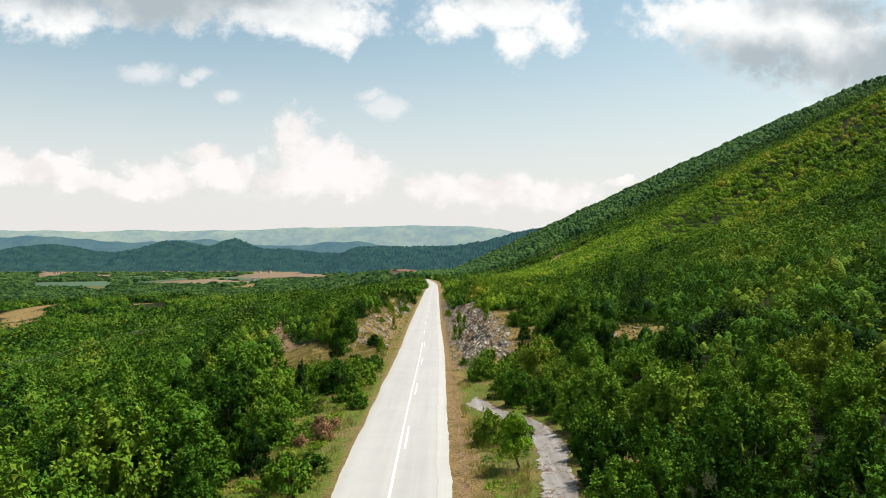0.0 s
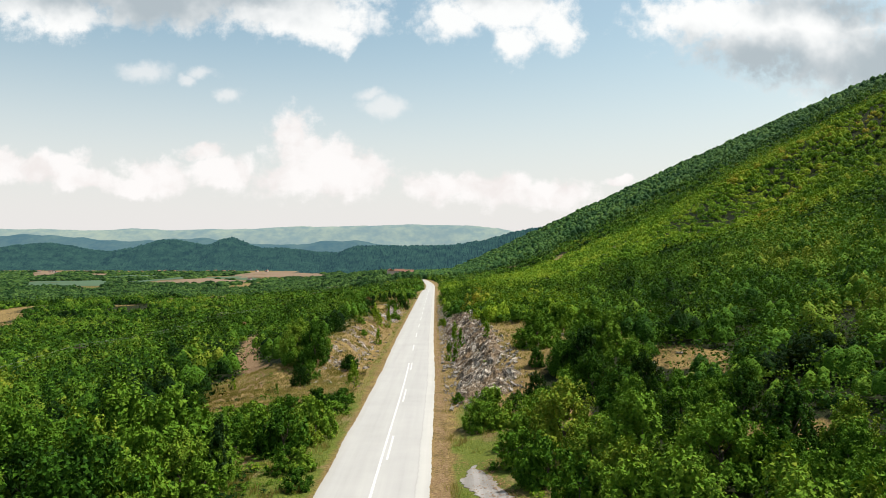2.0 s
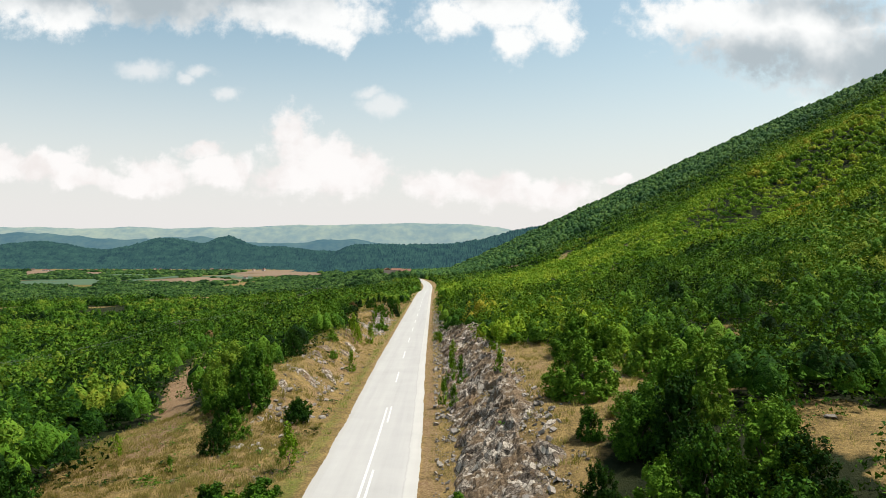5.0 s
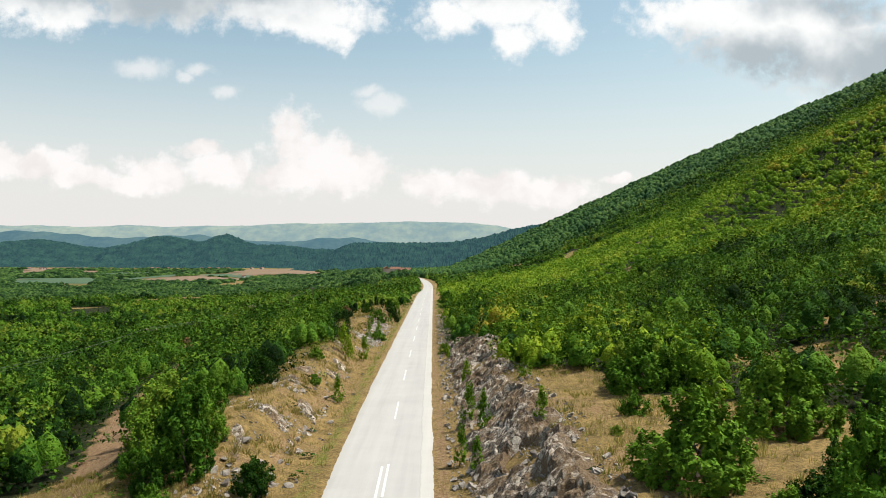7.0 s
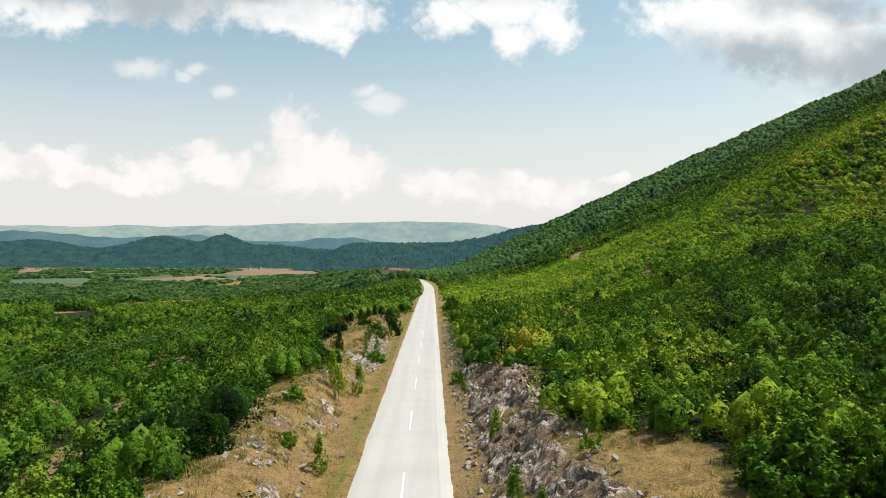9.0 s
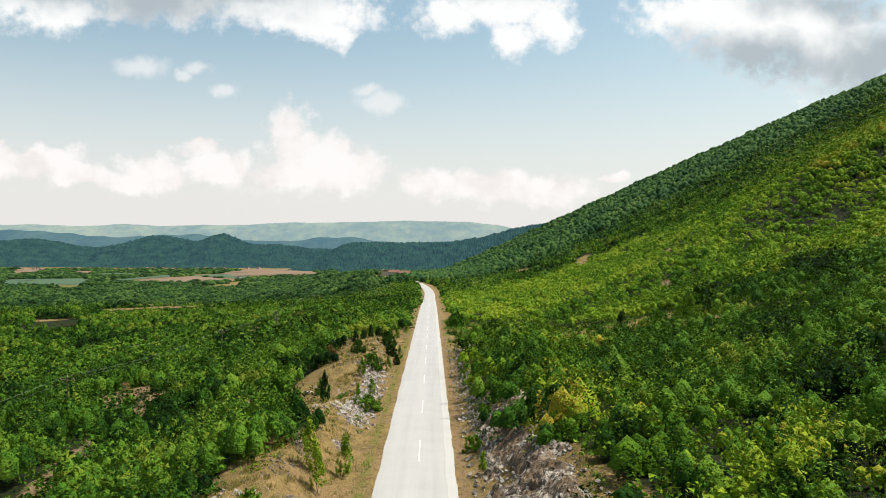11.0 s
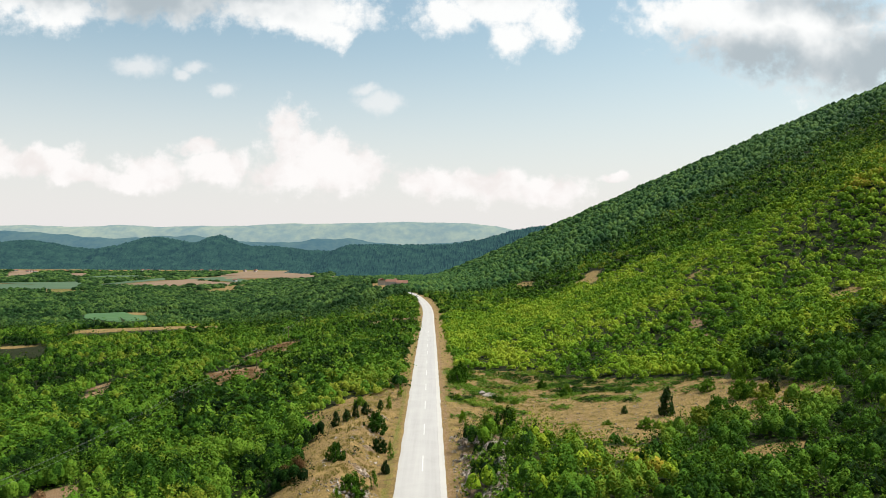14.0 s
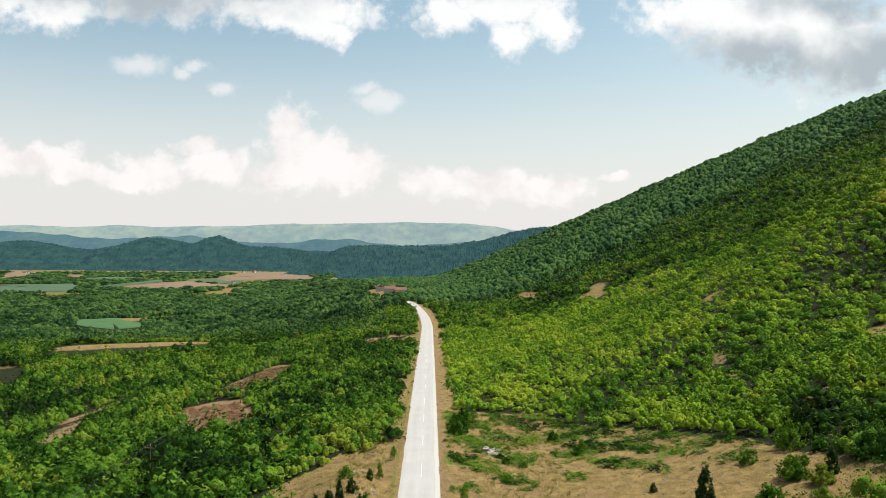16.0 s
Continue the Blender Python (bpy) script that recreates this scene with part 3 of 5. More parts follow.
def ribbon(name, y0, y1, step, left, right, lift, mat, centre, rag=0.0, seed=1, cols=5, grit=0.25, ends=0.0):
    yy = np.arange(y0, y1 + step / 2, step)
    rnd = np.random.RandomState(seed)
    l = left + rag * (waves(yy * 0, yy, 9.0, seed) * 1.4 + waves(yy * 0, yy, 1.7, seed + 2) * 0.7 + rnd.uniform(-grit, grit, len(yy)))
    r = right + rag * (waves(yy * 0, yy, 8.0, seed + 1) * 1.2 + waves(yy * 0, yy, 1.5, seed + 3) * 0.7 + rnd.uniform(-grit, grit, len(yy)))
    f = np.linspace(0, 1, cols)[None]
    if ends:
        # the broken ends run out to a ragged tongue
        tip = ramp(0, ends, np.minimum(yy - y0, y1 - yy) + 0.8 * waves(yy * 0, yy, 1.3, seed + 5)) ** 0.6
        middle = (l + r) / 2 + 0.5 * waves(yy * 0, yy, 3.0, seed + 6)
        l, r = middle + (l - middle) * tip, middle + (r - middle) * tip
    xx = centre(yy)[:, None] + l[:, None] * (1 - f) + r[:, None] * f
    y2 = np.repeat(yy[:, None], cols, 1)
    zz = height(xx, y2) if lift < 0.055 else np.repeat(height(centre(yy), yy)[:, None], cols, 1)
    zz = zz + lift + 0.10 * ramp(420, 480, y2)
    top = np.stack([xx, y2, zz], -1)
    low = top[:, [0, -1]] - np.array([0, 0, 0.12])
    sheet = np.concatenate([low[:, :1], top, low[:, 1:]], 1)
    me = mesh_from(name, sheet.reshape(-1, 3), grid_faces(len(yy), cols + 2), mat)
    across = me.attributes.new("across", "FLOAT", "POINT")
    row = np.concatenate([[0], f[0], [1]])
    across.data.foreach_set("value", np.tile(row, len(yy)).astype(np.float32))
    return me


tagged(new("road", ribbon("road", -60, 420, 0.3, -3.25, 3.35, 0.06, ASPHALT, road_x, 0.08, 4)), "straight bleached pale grey asphalt road with ragged edges", "road", kind="structure")
tagged(new("road", ribbon("road_far", 420, 860, 4, -3.25, 3.35, 0.06, ASPHALT, road_x, 0.08, 5)), "pale asphalt road bending away into the woods", "road", kind="structure")


def marking(y0, y1, v, width):
    yy = np.linspace(y0, y1, max(2, int((y1 - y0) / 2.5) + 2))
    xx = road_x(yy)[:, None] + v + np.array([-width / 2, width / 2])[None]
    zz = np.repeat((height(road_x(yy), yy) + 0.075 + 0.00012 * yy + 0.10 * ramp(420, 480, yy))[:, None], 2, 1)
    return mesh_from("road_marking", np.stack([xx, np.repeat(yy[:, None], 2, 1), zz], -1).reshape(-1, 3), grid_faces(len(yy), 2), PAINT)


tagged(new("road_marking", marking(-20, 122.4, -0.05, 0.17)), "worn white solid centre line on the road", "road marking", kind="structure")
for k in range(22):
    y0 = (8.0, 29.5, 51.0, 72.4, 94.0, 115.8)[k] if k < 6 else 137.4 + 21.6 * (k - 6)
    tagged(new("road_marking", marking(y0, y0 + (7.2 if k < 6 else 8.3), 0.34 if k < 6 else 0.12 + 0.0008 * (y0 - 137), 0.16)),
           "worn white centre line dash on the road", "road marking", "centre line dashes", "structure")

tagged(new("old_lane", ribbon("old_lane", 16, 71, 0.25, -0.9, 0.95, 0.03, OLD_ASPHALT, lane_x, 0.30, 9, 5, 0.5, 4.0)), "cracked grey remnant of an old lane strewn with litter of leaves", "lane", kind="structure")

# ---- rock cuttings ----


def cells(x, y, seed):
    """Broken, blocky relief: nearest cell height, 0 to 1."""
    r = np.random.RandomState(seed)
    tab = r.rand(64, 64)
    jx, jy = r.rand(64, 64), r.rand(64, 64)
    ix, iy = np.floor(x).astype(int), np.floor(y).astype(int)
    best, val = np.full(x.shape, 9.0), np.zeros(x.shape)
    for ox in (-1, 0, 1):
        for oy in (-1, 0, 1):
            a, b = ix + ox, iy + oy
            dd = np.hypot(a + jx[a % 64, b % 64] - x, b + jy[a % 64, b % 64] - y)
            m = dd < best
            best, val = np.where(m, dd, best), np.where(m, tab[a % 64, b % 64], val)
    return val, best


def rock_face(y0, y1, v0, v1, sign, amp, seed, bias, step=0.2, fade=8.0):
    """Fractured limestone on the bank between v0 and v1 from the road's middle."""
    yy, vv = np.arange(y0, y1, step), np.arange(v0, v1, step)
    V, Y = np.meshgrid(vv, yy)
    X = road_x(Y) + sign * V
    z = height(X, Y)
    a, fa = cells(V / 1.5 + 20, Y / 2.1 + 20, seed)
    b, fb = cells(V / 0.55 + 9, Y / 0.7 + 3, seed + 1)
    c, fc = cells(V / 0.30 + 9, Y / 0.33 + 3, seed + 2)
    ledge = np.floor((z - road_z(Y)) / 0.5 + 2 * a) * 0.14
    edge = ramp(0, 1.2, V - v0 - 0.7 * (waves(Y, Y, 6, seed) + 1)) * ramp(0, 2.0, v1 - V - 1.4 * (waves(Y, Y, 9, seed + 1) + 1)) * ramp(0, fade, Y - y0) * ramp(0, fade, y1 - Y)
    gap = ramp(-0.22, 0.06, waves(V * 1.4, Y, 8, seed + 3) + bias)
    rise = amp * (0.60 * a + 0.55 * b + 0.62 * c - 0.35 * ramp(0.45, 0.75, fb) - 0.30 * ramp(0.5, 0.8, fa)) + ledge * 0.5 + 0.14
    edge = edge * gap
    Z = z - 0.2 + edge * np.maximum(rise, 0.0)
    X = X - sign * edge * (a - 0.3) * 0.7 * amp
    return mesh_from("rock_face", np.stack([X, Y, Z], -1).reshape(-1, 3), grid_faces(len(yy), len(vv)), ROCK)


tagged(new("rock_face", rock_face(88, 268, 4.5, 13.2, 1, 0.42, 51, 0.26, 0.18)), "fractured grey limestone cutting beside the road", "rock face", kind="structure")
tagged(new("rock_face", rock_face(106, 196, 5.6, 12.5, -1, 0.22, 61, -0.42, 0.2)), "low broken limestone bank with reddish earth", "rock face", kind="structure")
tagged(new("rock_face", rock_face(190, 300, 5.6, 11.5, -1, 0.22, 71, -0.40, 0.2)), "pale limestone rubble bank beside the road", "rock face", kind="structure")

# ---- crowns ----


def crown_template(rng, n, lobes, leaf, flat, quads, squash=0.55):
    """Leaves on a many-lobed crown of unit radius and unit height, base at z 0. Returns (n, 3 or 4, 3)."""
    ang, rad = rng.uniform(0, 6.283, lobes), np.sqrt(rng.uniform(0.0, 1.0, lobes)) * 0.62
    lz = rng.uniform(0.13, 0.80, lobes) * (1.0 - 0.25 * rad / 0.62)
    lz[0], rad[0] = 0.78, 0.08
    lr = rng.uniform(0.26, 0.44, lobes) * (1.1 - 0.3 * lz) * min(1.0, (11 / lobes) ** 0.3)
    which = rng.randint(0, lobes, n)
    d = rng.normal(size=(n, 3))
    d[:, 2] = d[:, 2] * 0.8 + 0.35
    d /= np.linalg.norm(d, axis=1)[:, None]
    shell = rng.uniform(0.72, 1.08, n) ** 0.7
    ctr = np.stack([rad * np.cos(ang), rad * np.sin(ang), lz], 1)[which]
    p = ctr + d * (lr[which] * shell)[:, None] * np.array([1, 1, 0.62])
    p[:, 2] = np.clip(p[:, 2], 0.03, 1.05)
    out = p - np.array([0, 0, 0.35])
    out /= np.linalg.norm(out, axis=1)[:, None] + 1e-6
    nrm = out * 0.35 + d * 0.65 + rng.normal(size=(n, 3)) * flat
    nrm /= np.linalg.norm(nrm, axis=1)[:, None]
    t = np.cross(nrm, rng.normal(size=(n, 3)))
    t /= np.linalg.norm(t, axis=1)[:, None]
    s = np.cross(nrm, t)
    sz = (leaf * rng.uniform(0.6, 1.35, n))[:, None]
    t, s = t * np.array([1, 1, squash]), s * np.array([1, 1, squash])
    if quads:
        return np.stack([p - t * sz, p - s * sz * 0.5 - t * sz * 0.1, p + t * sz, p + s * sz * 0.5 + t * sz * 0.1], 1)
    return np.stack([p - t * sz * 0.6 - s * sz * 0.45, p + t * sz * 0.6 - s * sz * 0.5, p + s * sz * 0.75], 1)


def dome_template(rng, n, leaf, flat, twigs, taper, squash=0.6, even=0.62):
    """Leaves on a dense crown that reaches the ground: uneven leafy twigs over a dome of unit radius and height."""
    t, a = rng.rand(twigs) ** 1.3, rng.uniform(0, 6.283, twigs)
    t[:3] = (0.98, 0.94, 0.9)
    prof = np.clip(1 - t ** taper, 0, 1) ** 0.62 * (0.84 + 0.16 * np.clip(t / 0.2, 0, 1))
    sway = 1 + 0.16 * np.sin(2 * a + rng.uniform(0, 6)) * rng.uniform(0, 1) + 0.13 * np.sin(3 * a + rng.uniform(0, 6))
    rad = prof * sway * rng.uniform(even, 1.02, twigs)
    top = t * rng.uniform(0.80, 1.06, twigs)
    which = rng.randint(0, twigs, n)
    ca, sa = np.cos(a), np.sin(a)
    size = rng.uniform(0.6, 1.25, twigs) * 0.62 / math.sqrt(twigs) + 0.03
    off = rng.normal(size=(n, 3))
    off *= (rng.rand(n) ** 0.4 / np.linalg.norm(off, axis=1))[:, None]
    stem = rng.uniform(-0.5, 1.0, n)
    sz0 = size[which]
    p = np.stack([rad * ca, rad * sa, top], 1)[which] + off * sz0[:, None] * np.array([1.35, 1.35, 1.0])
    p += np.stack([ca[which] * 0.5, sa[which] * 0.5, 0.75 + 0 * stem], 1) * (stem * sz0)[:, None]
    p[:, 2] = np.where(p[:, 2] < 0.02, rng.uniform(0.0, 0.12, n), p[:, 2])
    nrm = np.stack([ca[which] * 0.5, sa[which] * 0.5, np.full(n, 0.45)], 1) + off * 0.6 + rng.normal(size=(n, 3)) * flat
    nrm /= np.linalg.norm(nrm, axis=1)[:, None]
    d = np.cross(nrm, rng.normal(size=(n, 3)))
    d /= np.linalg.norm(d, axis=1)[:, None]
    e = np.cross(nrm, d)
    sz = (leaf * rng.uniform(0.6, 1.35, n))[:, None]
    d, e = d * np.array([1, 1, squash]), e * np.array([1, 1, squash])
    return np.stack([p - d * sz * 0.6 - e * sz * 0.45, p + d * sz * 0.6 - e * sz * 0.5, p + e * sz * 0.75], 1)


def lumps(rng, n, segs=5):
    """A crown of n uneven leafy lobes, unit radius and height: vertices and triangles."""
    vs, fs = [], []
    for k in range(n):
        a, r = 2.4 * k + rng.uniform(-0.5, 0.5), 0.66 * math.sqrt((k + 0.3) / n)
        z, size = 0.60 - 0.62 * r * r + rng.uniform(-0.14, 0.10), rng.uniform(0.72, 1.08) * max(0.58 - 0.035 * n, 0.34)
        if n == 1:
            size, z = 0.85, 0.45
        base = len(vs)
        vs.append((r * math.cos(a), r * math.sin(a), min(z + size * 0.80, 1.05)))
        for up, wide in ((0.42, 0.78), (-0.55, 1.0)):
            for j in range(segs):
                b, q = 6.283 * (j + 0.5 * (up > 0)) / segs, rng.uniform(0.78, 1.16)
                vs.append((r * math.cos(a) + math.cos(b) * wide * size * q, r * math.sin(a) + math.sin(b) * wide * size * q, max(z + up * size * 0.8 * rng.uniform(0.8, 1.2), 0.02)))
        for j in range(segs):
            p, q = base + 1 + j, base + 1 + (j + 1) % segs
            fs.append((base, p, q))
            fs += [(p, p + segs, q + segs), (p, q + segs, q)]
    return np.array(vs), np.array(fs)


def trunk_mesh(name, rng, h, r, limbs, mat, crooked=0.08):
    """A tapered trunk that forks into limbs."""
    bm = bmesh.new()

    def tube(a, b, r0, r1, sides=6):
        a, b = Vector(a), Vector(b)
        m = (b - a).to_track_quat("Z", "Y").to_matrix().to_4x4()
        rings = []
        for k in range(4):
            f = k / 3
            c = a.lerp(b, f) + Vector((rng.uniform(-1, 1), rng.uniform(-1, 1), 0)) * crooked * h * (0 < k < 3)
            rr = r0 + (r1 - r0) * f
            rings.append([bm.verts.new(c + m.to_3x3() @ Vector((rr * math.cos(6.283 * j / sides), rr * math.sin(6.283 * j / sides), 0))) for j in range(sides)])
        for p, q in zip(rings, rings[1:]):
            for j in range(sides):
                bm.faces.new((p[j], p[(j + 1) % sides], q[(j + 1) % sides], q[j]))
        bm.faces.new(rings[-1])

    fork = h * 0.45
    tube((0, 0, -0.3), (0, 0, fork), r, r * 0.72)
    for k in range(limbs):
        a = 6.283 * k / limbs + rng.uniform(-0.4, 0.4)
        reach = h * rng.uniform(0.18, 0.32)
        tube((0, 0, fork * rng.uniform(0.7, 1.0)), (reach * math.cos(a), reach * math.sin(a), h * rng.uniform(0.72, 0.92)), r * 0.55, r * 0.15, 5)
    me = bpy.data.meshes.new(name)
    bm.to_mesh(me)
    bm.free()
    me.materials.append(mat)
    return me


def leafy(name, rng, n, lobes, leaf, w, h, lift, mat, parent_label, category, group, trunk_r=0.09, limbs=4, flat=0.28, lobed=8, taper=0.0, even=0.62):
    """A prototype plant: an empty at its base with trunk and crown."""
    ob = thing(name, 0, 0, 0, parent_label, category, group)
    if taper:
        # outer leaves, and a loose inner layer of larger sprays that closes the crown
        outer = dome_template(rng, n, leaf / w, flat, lobes, taper, w / h, even)
        inner = dome_template(rng, n // 3, 2.1 * leaf / w, 0.9, lobes // 2, taper, w / h, 0.4) * np.array([0.80, 0.80, 0.86])
        cards = np.concatenate([outer, inner])
    else:
        cards = crown_template(rng, n, lobes, leaf / w, flat, False, w / h)
    verts = (cards * np.array([w, w, h]) + np.array([0, 0, lift])).reshape(-1, 3)
    faces = np.arange(len(verts)).reshape(-1, 3)
    part("trunk", trunk_mesh("trunk", rng, (h + lift) * (0.8 if taper else 1.0), trunk_r, limbs, BARK), ob)
    if not taper:
        lv, lf = lumps(rng, lobed)
        faces = np.concatenate([faces, lf + len(verts)])
        verts = np.concatenate([verts, lv * np.array([w, w, h]) * 0.80 + np.array([0, 0, lift])])
    part("crown", mesh_from("crown", verts, faces, mat, True), ob)
    return ob


def put(protos, used, k, x, y, size, rot, stretch=1.0, drop=0.05):
    """The k-th prototype at (x, y); the first time the prototype itself, later copies."""
    m = pose(x, y, float(height(x, y)) - drop, 0, 0, rot)
    ob = protos[k]
    if k in used:
        ob = copy_thing(ob, m)
    else:
        used.add(k)
        ob.matrix_basis = m
    ob.scale = (size, size, size * stretch)
    return ob


rng = np.random.RandomState(12)
TREE = "leafy green deciduous tree with dense bushy crown to the ground"
trees = [leafy("tree", rng, n, lob, 0.126, w, h, -0.1, LEAF, TREE, "tree", "roadside trees", flat=0.5, taper=tp, even=0.7)
         for n, lob, w, h, tp in ((4700, 80, 2.1, 4.1, 2.2), (5300, 95, 2.4, 4.4, 2.8), (3900, 70, 1.8, 3.9, 1.8), (4700, 90, 2.3, 3.5, 3.2), (4900, 85, 2.0, 4.5, 2.1), (5300, 105, 2.5, 3.9, 3.0))]
used_trees = set()

# ---- the woods ----


def jitter_grid(rng, x0, x1, y0, y1, step):
    gx, gy = np.meshgrid(np.arange(x0, x1, step), np.arange(y0, y1, step * 0.87))
    gx = gx + (np.arange(gx.shape[0]) % 2)[:, None] * step / 2
    return (gx + rng.uniform(-0.42, 0.42, gx.shape) * step).ravel(), (gy + rng.uniform(-0.4, 0.4, gy.shape) * step).ravel()


def in_view(x, y, pad):
    return np.abs(x) < 0.66 * y + pad


def wooded(x, y, keep=0.0):
    lw, rw = bank_width(y)
    v = x - road_x(y)
    clear = np.where(v > 0, v - rw, -v - lw)
    glade = np.zeros(np.shape(x))
    for cx, cy, ax, ay in GLADES:
        glade = np.maximum(glade, 1.3 - np.hypot((x - cx) / ax, (y - cy) / ay))
    shut = (glade > 0) | inside(x, y, MEADOW) | inside(x, y, LEFT_YARD) | inside(x, y, LOWER_YARD) | inside(x, y, UPPER_YARD) | inside(x, y, HEDGE)
    for (x0, y0), (x1, y1), w in TRACKS + BROWN + DRY:
        shut |= seg(x, y, x0, y0, x1, y1) < w + min(1.2, w)
    # low growth only on the near side of the dry strips
    for (x0, y0), (x1, y1), w in DRY:
        for gap in (8, 16, 24):
            shut |= seg(x * (1 + gap / np.maximum(y, 60)), y + gap, x0, y0, x1, y1) < w
    return ~shut & ((clear > 0.9 + keep) | (y > 850)) & (np.abs(x - lane_x(y)) > np.where(y < 74, 2.4, 0))


def joined_woods(name, x, y, w, h, lobes, n, leaf, mat, rng, label, variants=12, segs=5):
    """Many crowns as one mesh: leafy lobes with n loose sprays round them."""
    allv, allf, base = [], [], 0
    z = height(x, y)
    pick = rng.randint(0, variants, len(x))
    turn = rng.uniform(0, 6.283, len(x))
    for k in range(variants):
        idx = np.nonzero(pick == k)[0]
        if not len(idx):
            continue
        tv, tf = lumps(rng, lobes, segs)
        if n:
            cards = dome_template(rng, n, leaf, 0.5, 12 + n // 5, rng.uniform(2.8, 4.4)).reshape(-1, 3)
            tv = tv * 0.74
            tf = np.concatenate([tf, np.arange(len(cards)).reshape(-1, 3) + len(tv)])
            tv = np.concatenate([tv, cards])
        c, s = np.cos(turn[idx])[:, None], np.sin(turn[idx])[:, None]
        px = x[idx][:, None] + w[idx][:, None] * (c * tv[None, :, 0] - s * tv[None, :, 1])
        py = y[idx][:, None] + w[idx][:, None] * (s * tv[None, :, 0] + c * tv[None, :, 1])
        pz = z[idx][:, None] + h[idx][:, None] * tv[None, :, 2] - 0.05
        allv.append(np.stack([px, py, pz], -1).reshape(-1, 3))
        allf.append((tf[None] + (np.arange(len(idx)) * len(tv))[:, None, None] + base).reshape(-1, 3))
        base += len(idx) * len(tv)
    ob = new(name, mesh_from(name, np.concatenate(allv), np.concatenate(allf), mat, True))
    return tagged(ob, label, "woodland", kind="stuff")


rng = np.random.RandomState(6)
x, y = jitter_grid(rng, -120, 120, -45, 170, 4.2)
ok = wooded(x, y) & ~(in_view(x, y, 12) & (y > 16))
x, y = x[ok], y[ok]
big = rng.uniform(0.6, 1.3, len(x))
joined_woods("woodland", x, y, 3.0 * big, 4.2 * big, 3, 4, 0.2, WOODS, rng, "green deciduous scrub woodland beside the start of the road")

rng = np.random.RandomState(5)
x, y = jitter_grid(rng, -240, 240, 16, 345, 3.7)
ok = in_view(x, y, 12) & wooded(x, y)
x, y = x[ok], y[ok]
v = np.abs(x - road_x(y))
near = np.argsort(v + 0.22 * np.maximum(y - 60, 0) + 40 * (y > 215))[:240]
mine = np.zeros(len(x), bool)
mine[near] = True
for i in np.nonzero(mine)[0]:
    k = rng.randint(len(trees))
    edge = 0.78 if (0 < x[i] < 32 and y[i] < 104) else 0.8 if (-30 < x[i] < 0 and 96 < y[i] < 160) else 0.72 if v[i] < 12 else 1.0
    put(trees, used_trees, k, x[i], y[i], edge * rng.choice([0.6, 0.8, 0.95, 1.05, 1.15, 1.4]), rng.uniform(0, 360), rng.uniform(0.85, 1.15))
x, y, v = x[~mine], y[~mine], v[~mine]
thin = (x < road_x(y) - 20) & (rng.rand(len(x)) < 0.3)
x, y, v = x[~thin], y[~thin], v[~thin]
big = rng.uniform(0.65, 1.4, len(x)) * (1 + 0.22 * waves(x, y, 40, 8)) * np.where(x < road_x(y) - 20, 1.28, 1.0) * np.where((x > 2) & (x < 48) & (y > 232) & (y < 292), 0.88, 1.0)
a = (v < 75) & (y < 270)
# trees above the cutting that get the leaf colour with sunlight painted in
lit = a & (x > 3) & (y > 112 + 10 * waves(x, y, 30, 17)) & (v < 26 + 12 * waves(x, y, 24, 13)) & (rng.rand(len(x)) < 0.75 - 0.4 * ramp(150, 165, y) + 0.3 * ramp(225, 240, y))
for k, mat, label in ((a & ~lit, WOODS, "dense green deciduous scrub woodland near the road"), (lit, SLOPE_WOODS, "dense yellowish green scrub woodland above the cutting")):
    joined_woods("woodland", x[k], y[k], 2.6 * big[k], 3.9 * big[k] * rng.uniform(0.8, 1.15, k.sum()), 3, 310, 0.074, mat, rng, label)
brightened = ~a & (x > 8) & (x < 130) & (y > 316 + 6 * waves(x, y, 20, 17))
joined_woods("woodland", x[brightened], y[brightened], 2.8 * big[brightened], 3.1 * big[brightened], 5, 34, 0.15, SUNNY_GREEN, rng, "young green woodland above the meadow, brightened by painted sunlight")
a = a | brightened
# hillside trees in the same leaf colour with painted sunlight
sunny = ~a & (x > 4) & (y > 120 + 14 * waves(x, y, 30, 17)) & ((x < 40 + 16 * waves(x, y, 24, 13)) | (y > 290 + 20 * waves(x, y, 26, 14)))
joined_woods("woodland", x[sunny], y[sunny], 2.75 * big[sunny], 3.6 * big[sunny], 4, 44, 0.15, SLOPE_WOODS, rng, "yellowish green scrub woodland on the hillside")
a = a | sunny
joined_woods("woodland", x[~a], y[~a], 3.0 * big[~a], 3.8 * big[~a] * rng.uniform(0.8, 1.15, (~a).sum()), 4, 44, 0.15, WOODS, rng, "green deciduous scrub woodland on the slopes")

x, y = jitter_grid(rng, -360, 360, 345, 520, 4.0)
ok = in_view(x, y, 12) & wooded(x, y, 0.5)
x, y = x[ok], y[ok]
big = rng.uniform(0.6, 1.35, len(x)) * (1 + 0.25 * waves(x, y, 50, 8))
brightened = (x > 0) & (x < 150 + 18 * waves(x, y, 40, 17)) & (waves(x, y, 90, 18) > -0.62)
joined_woods("woodland", x[brightened], y[brightened], 3.0 * big[brightened], 3.2 * big[brightened], 3, 26, 0.17, SUNNY_GREEN, rng, "young green woodland on the lower hillside, brightened by painted sunlight")
hillside = ~brightened & (x > 0)
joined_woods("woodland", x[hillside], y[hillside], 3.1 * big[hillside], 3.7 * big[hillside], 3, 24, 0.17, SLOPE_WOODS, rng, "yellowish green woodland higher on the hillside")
brightened = brightened | hillside
joined_woods("woodland", x[~brightened], y[~brightened], 3.0 * big[~brightened], 3.9 * big[~brightened], 3, 26, 0.17, WOODS, rng, "green deciduous woodland on the slopes beyond")
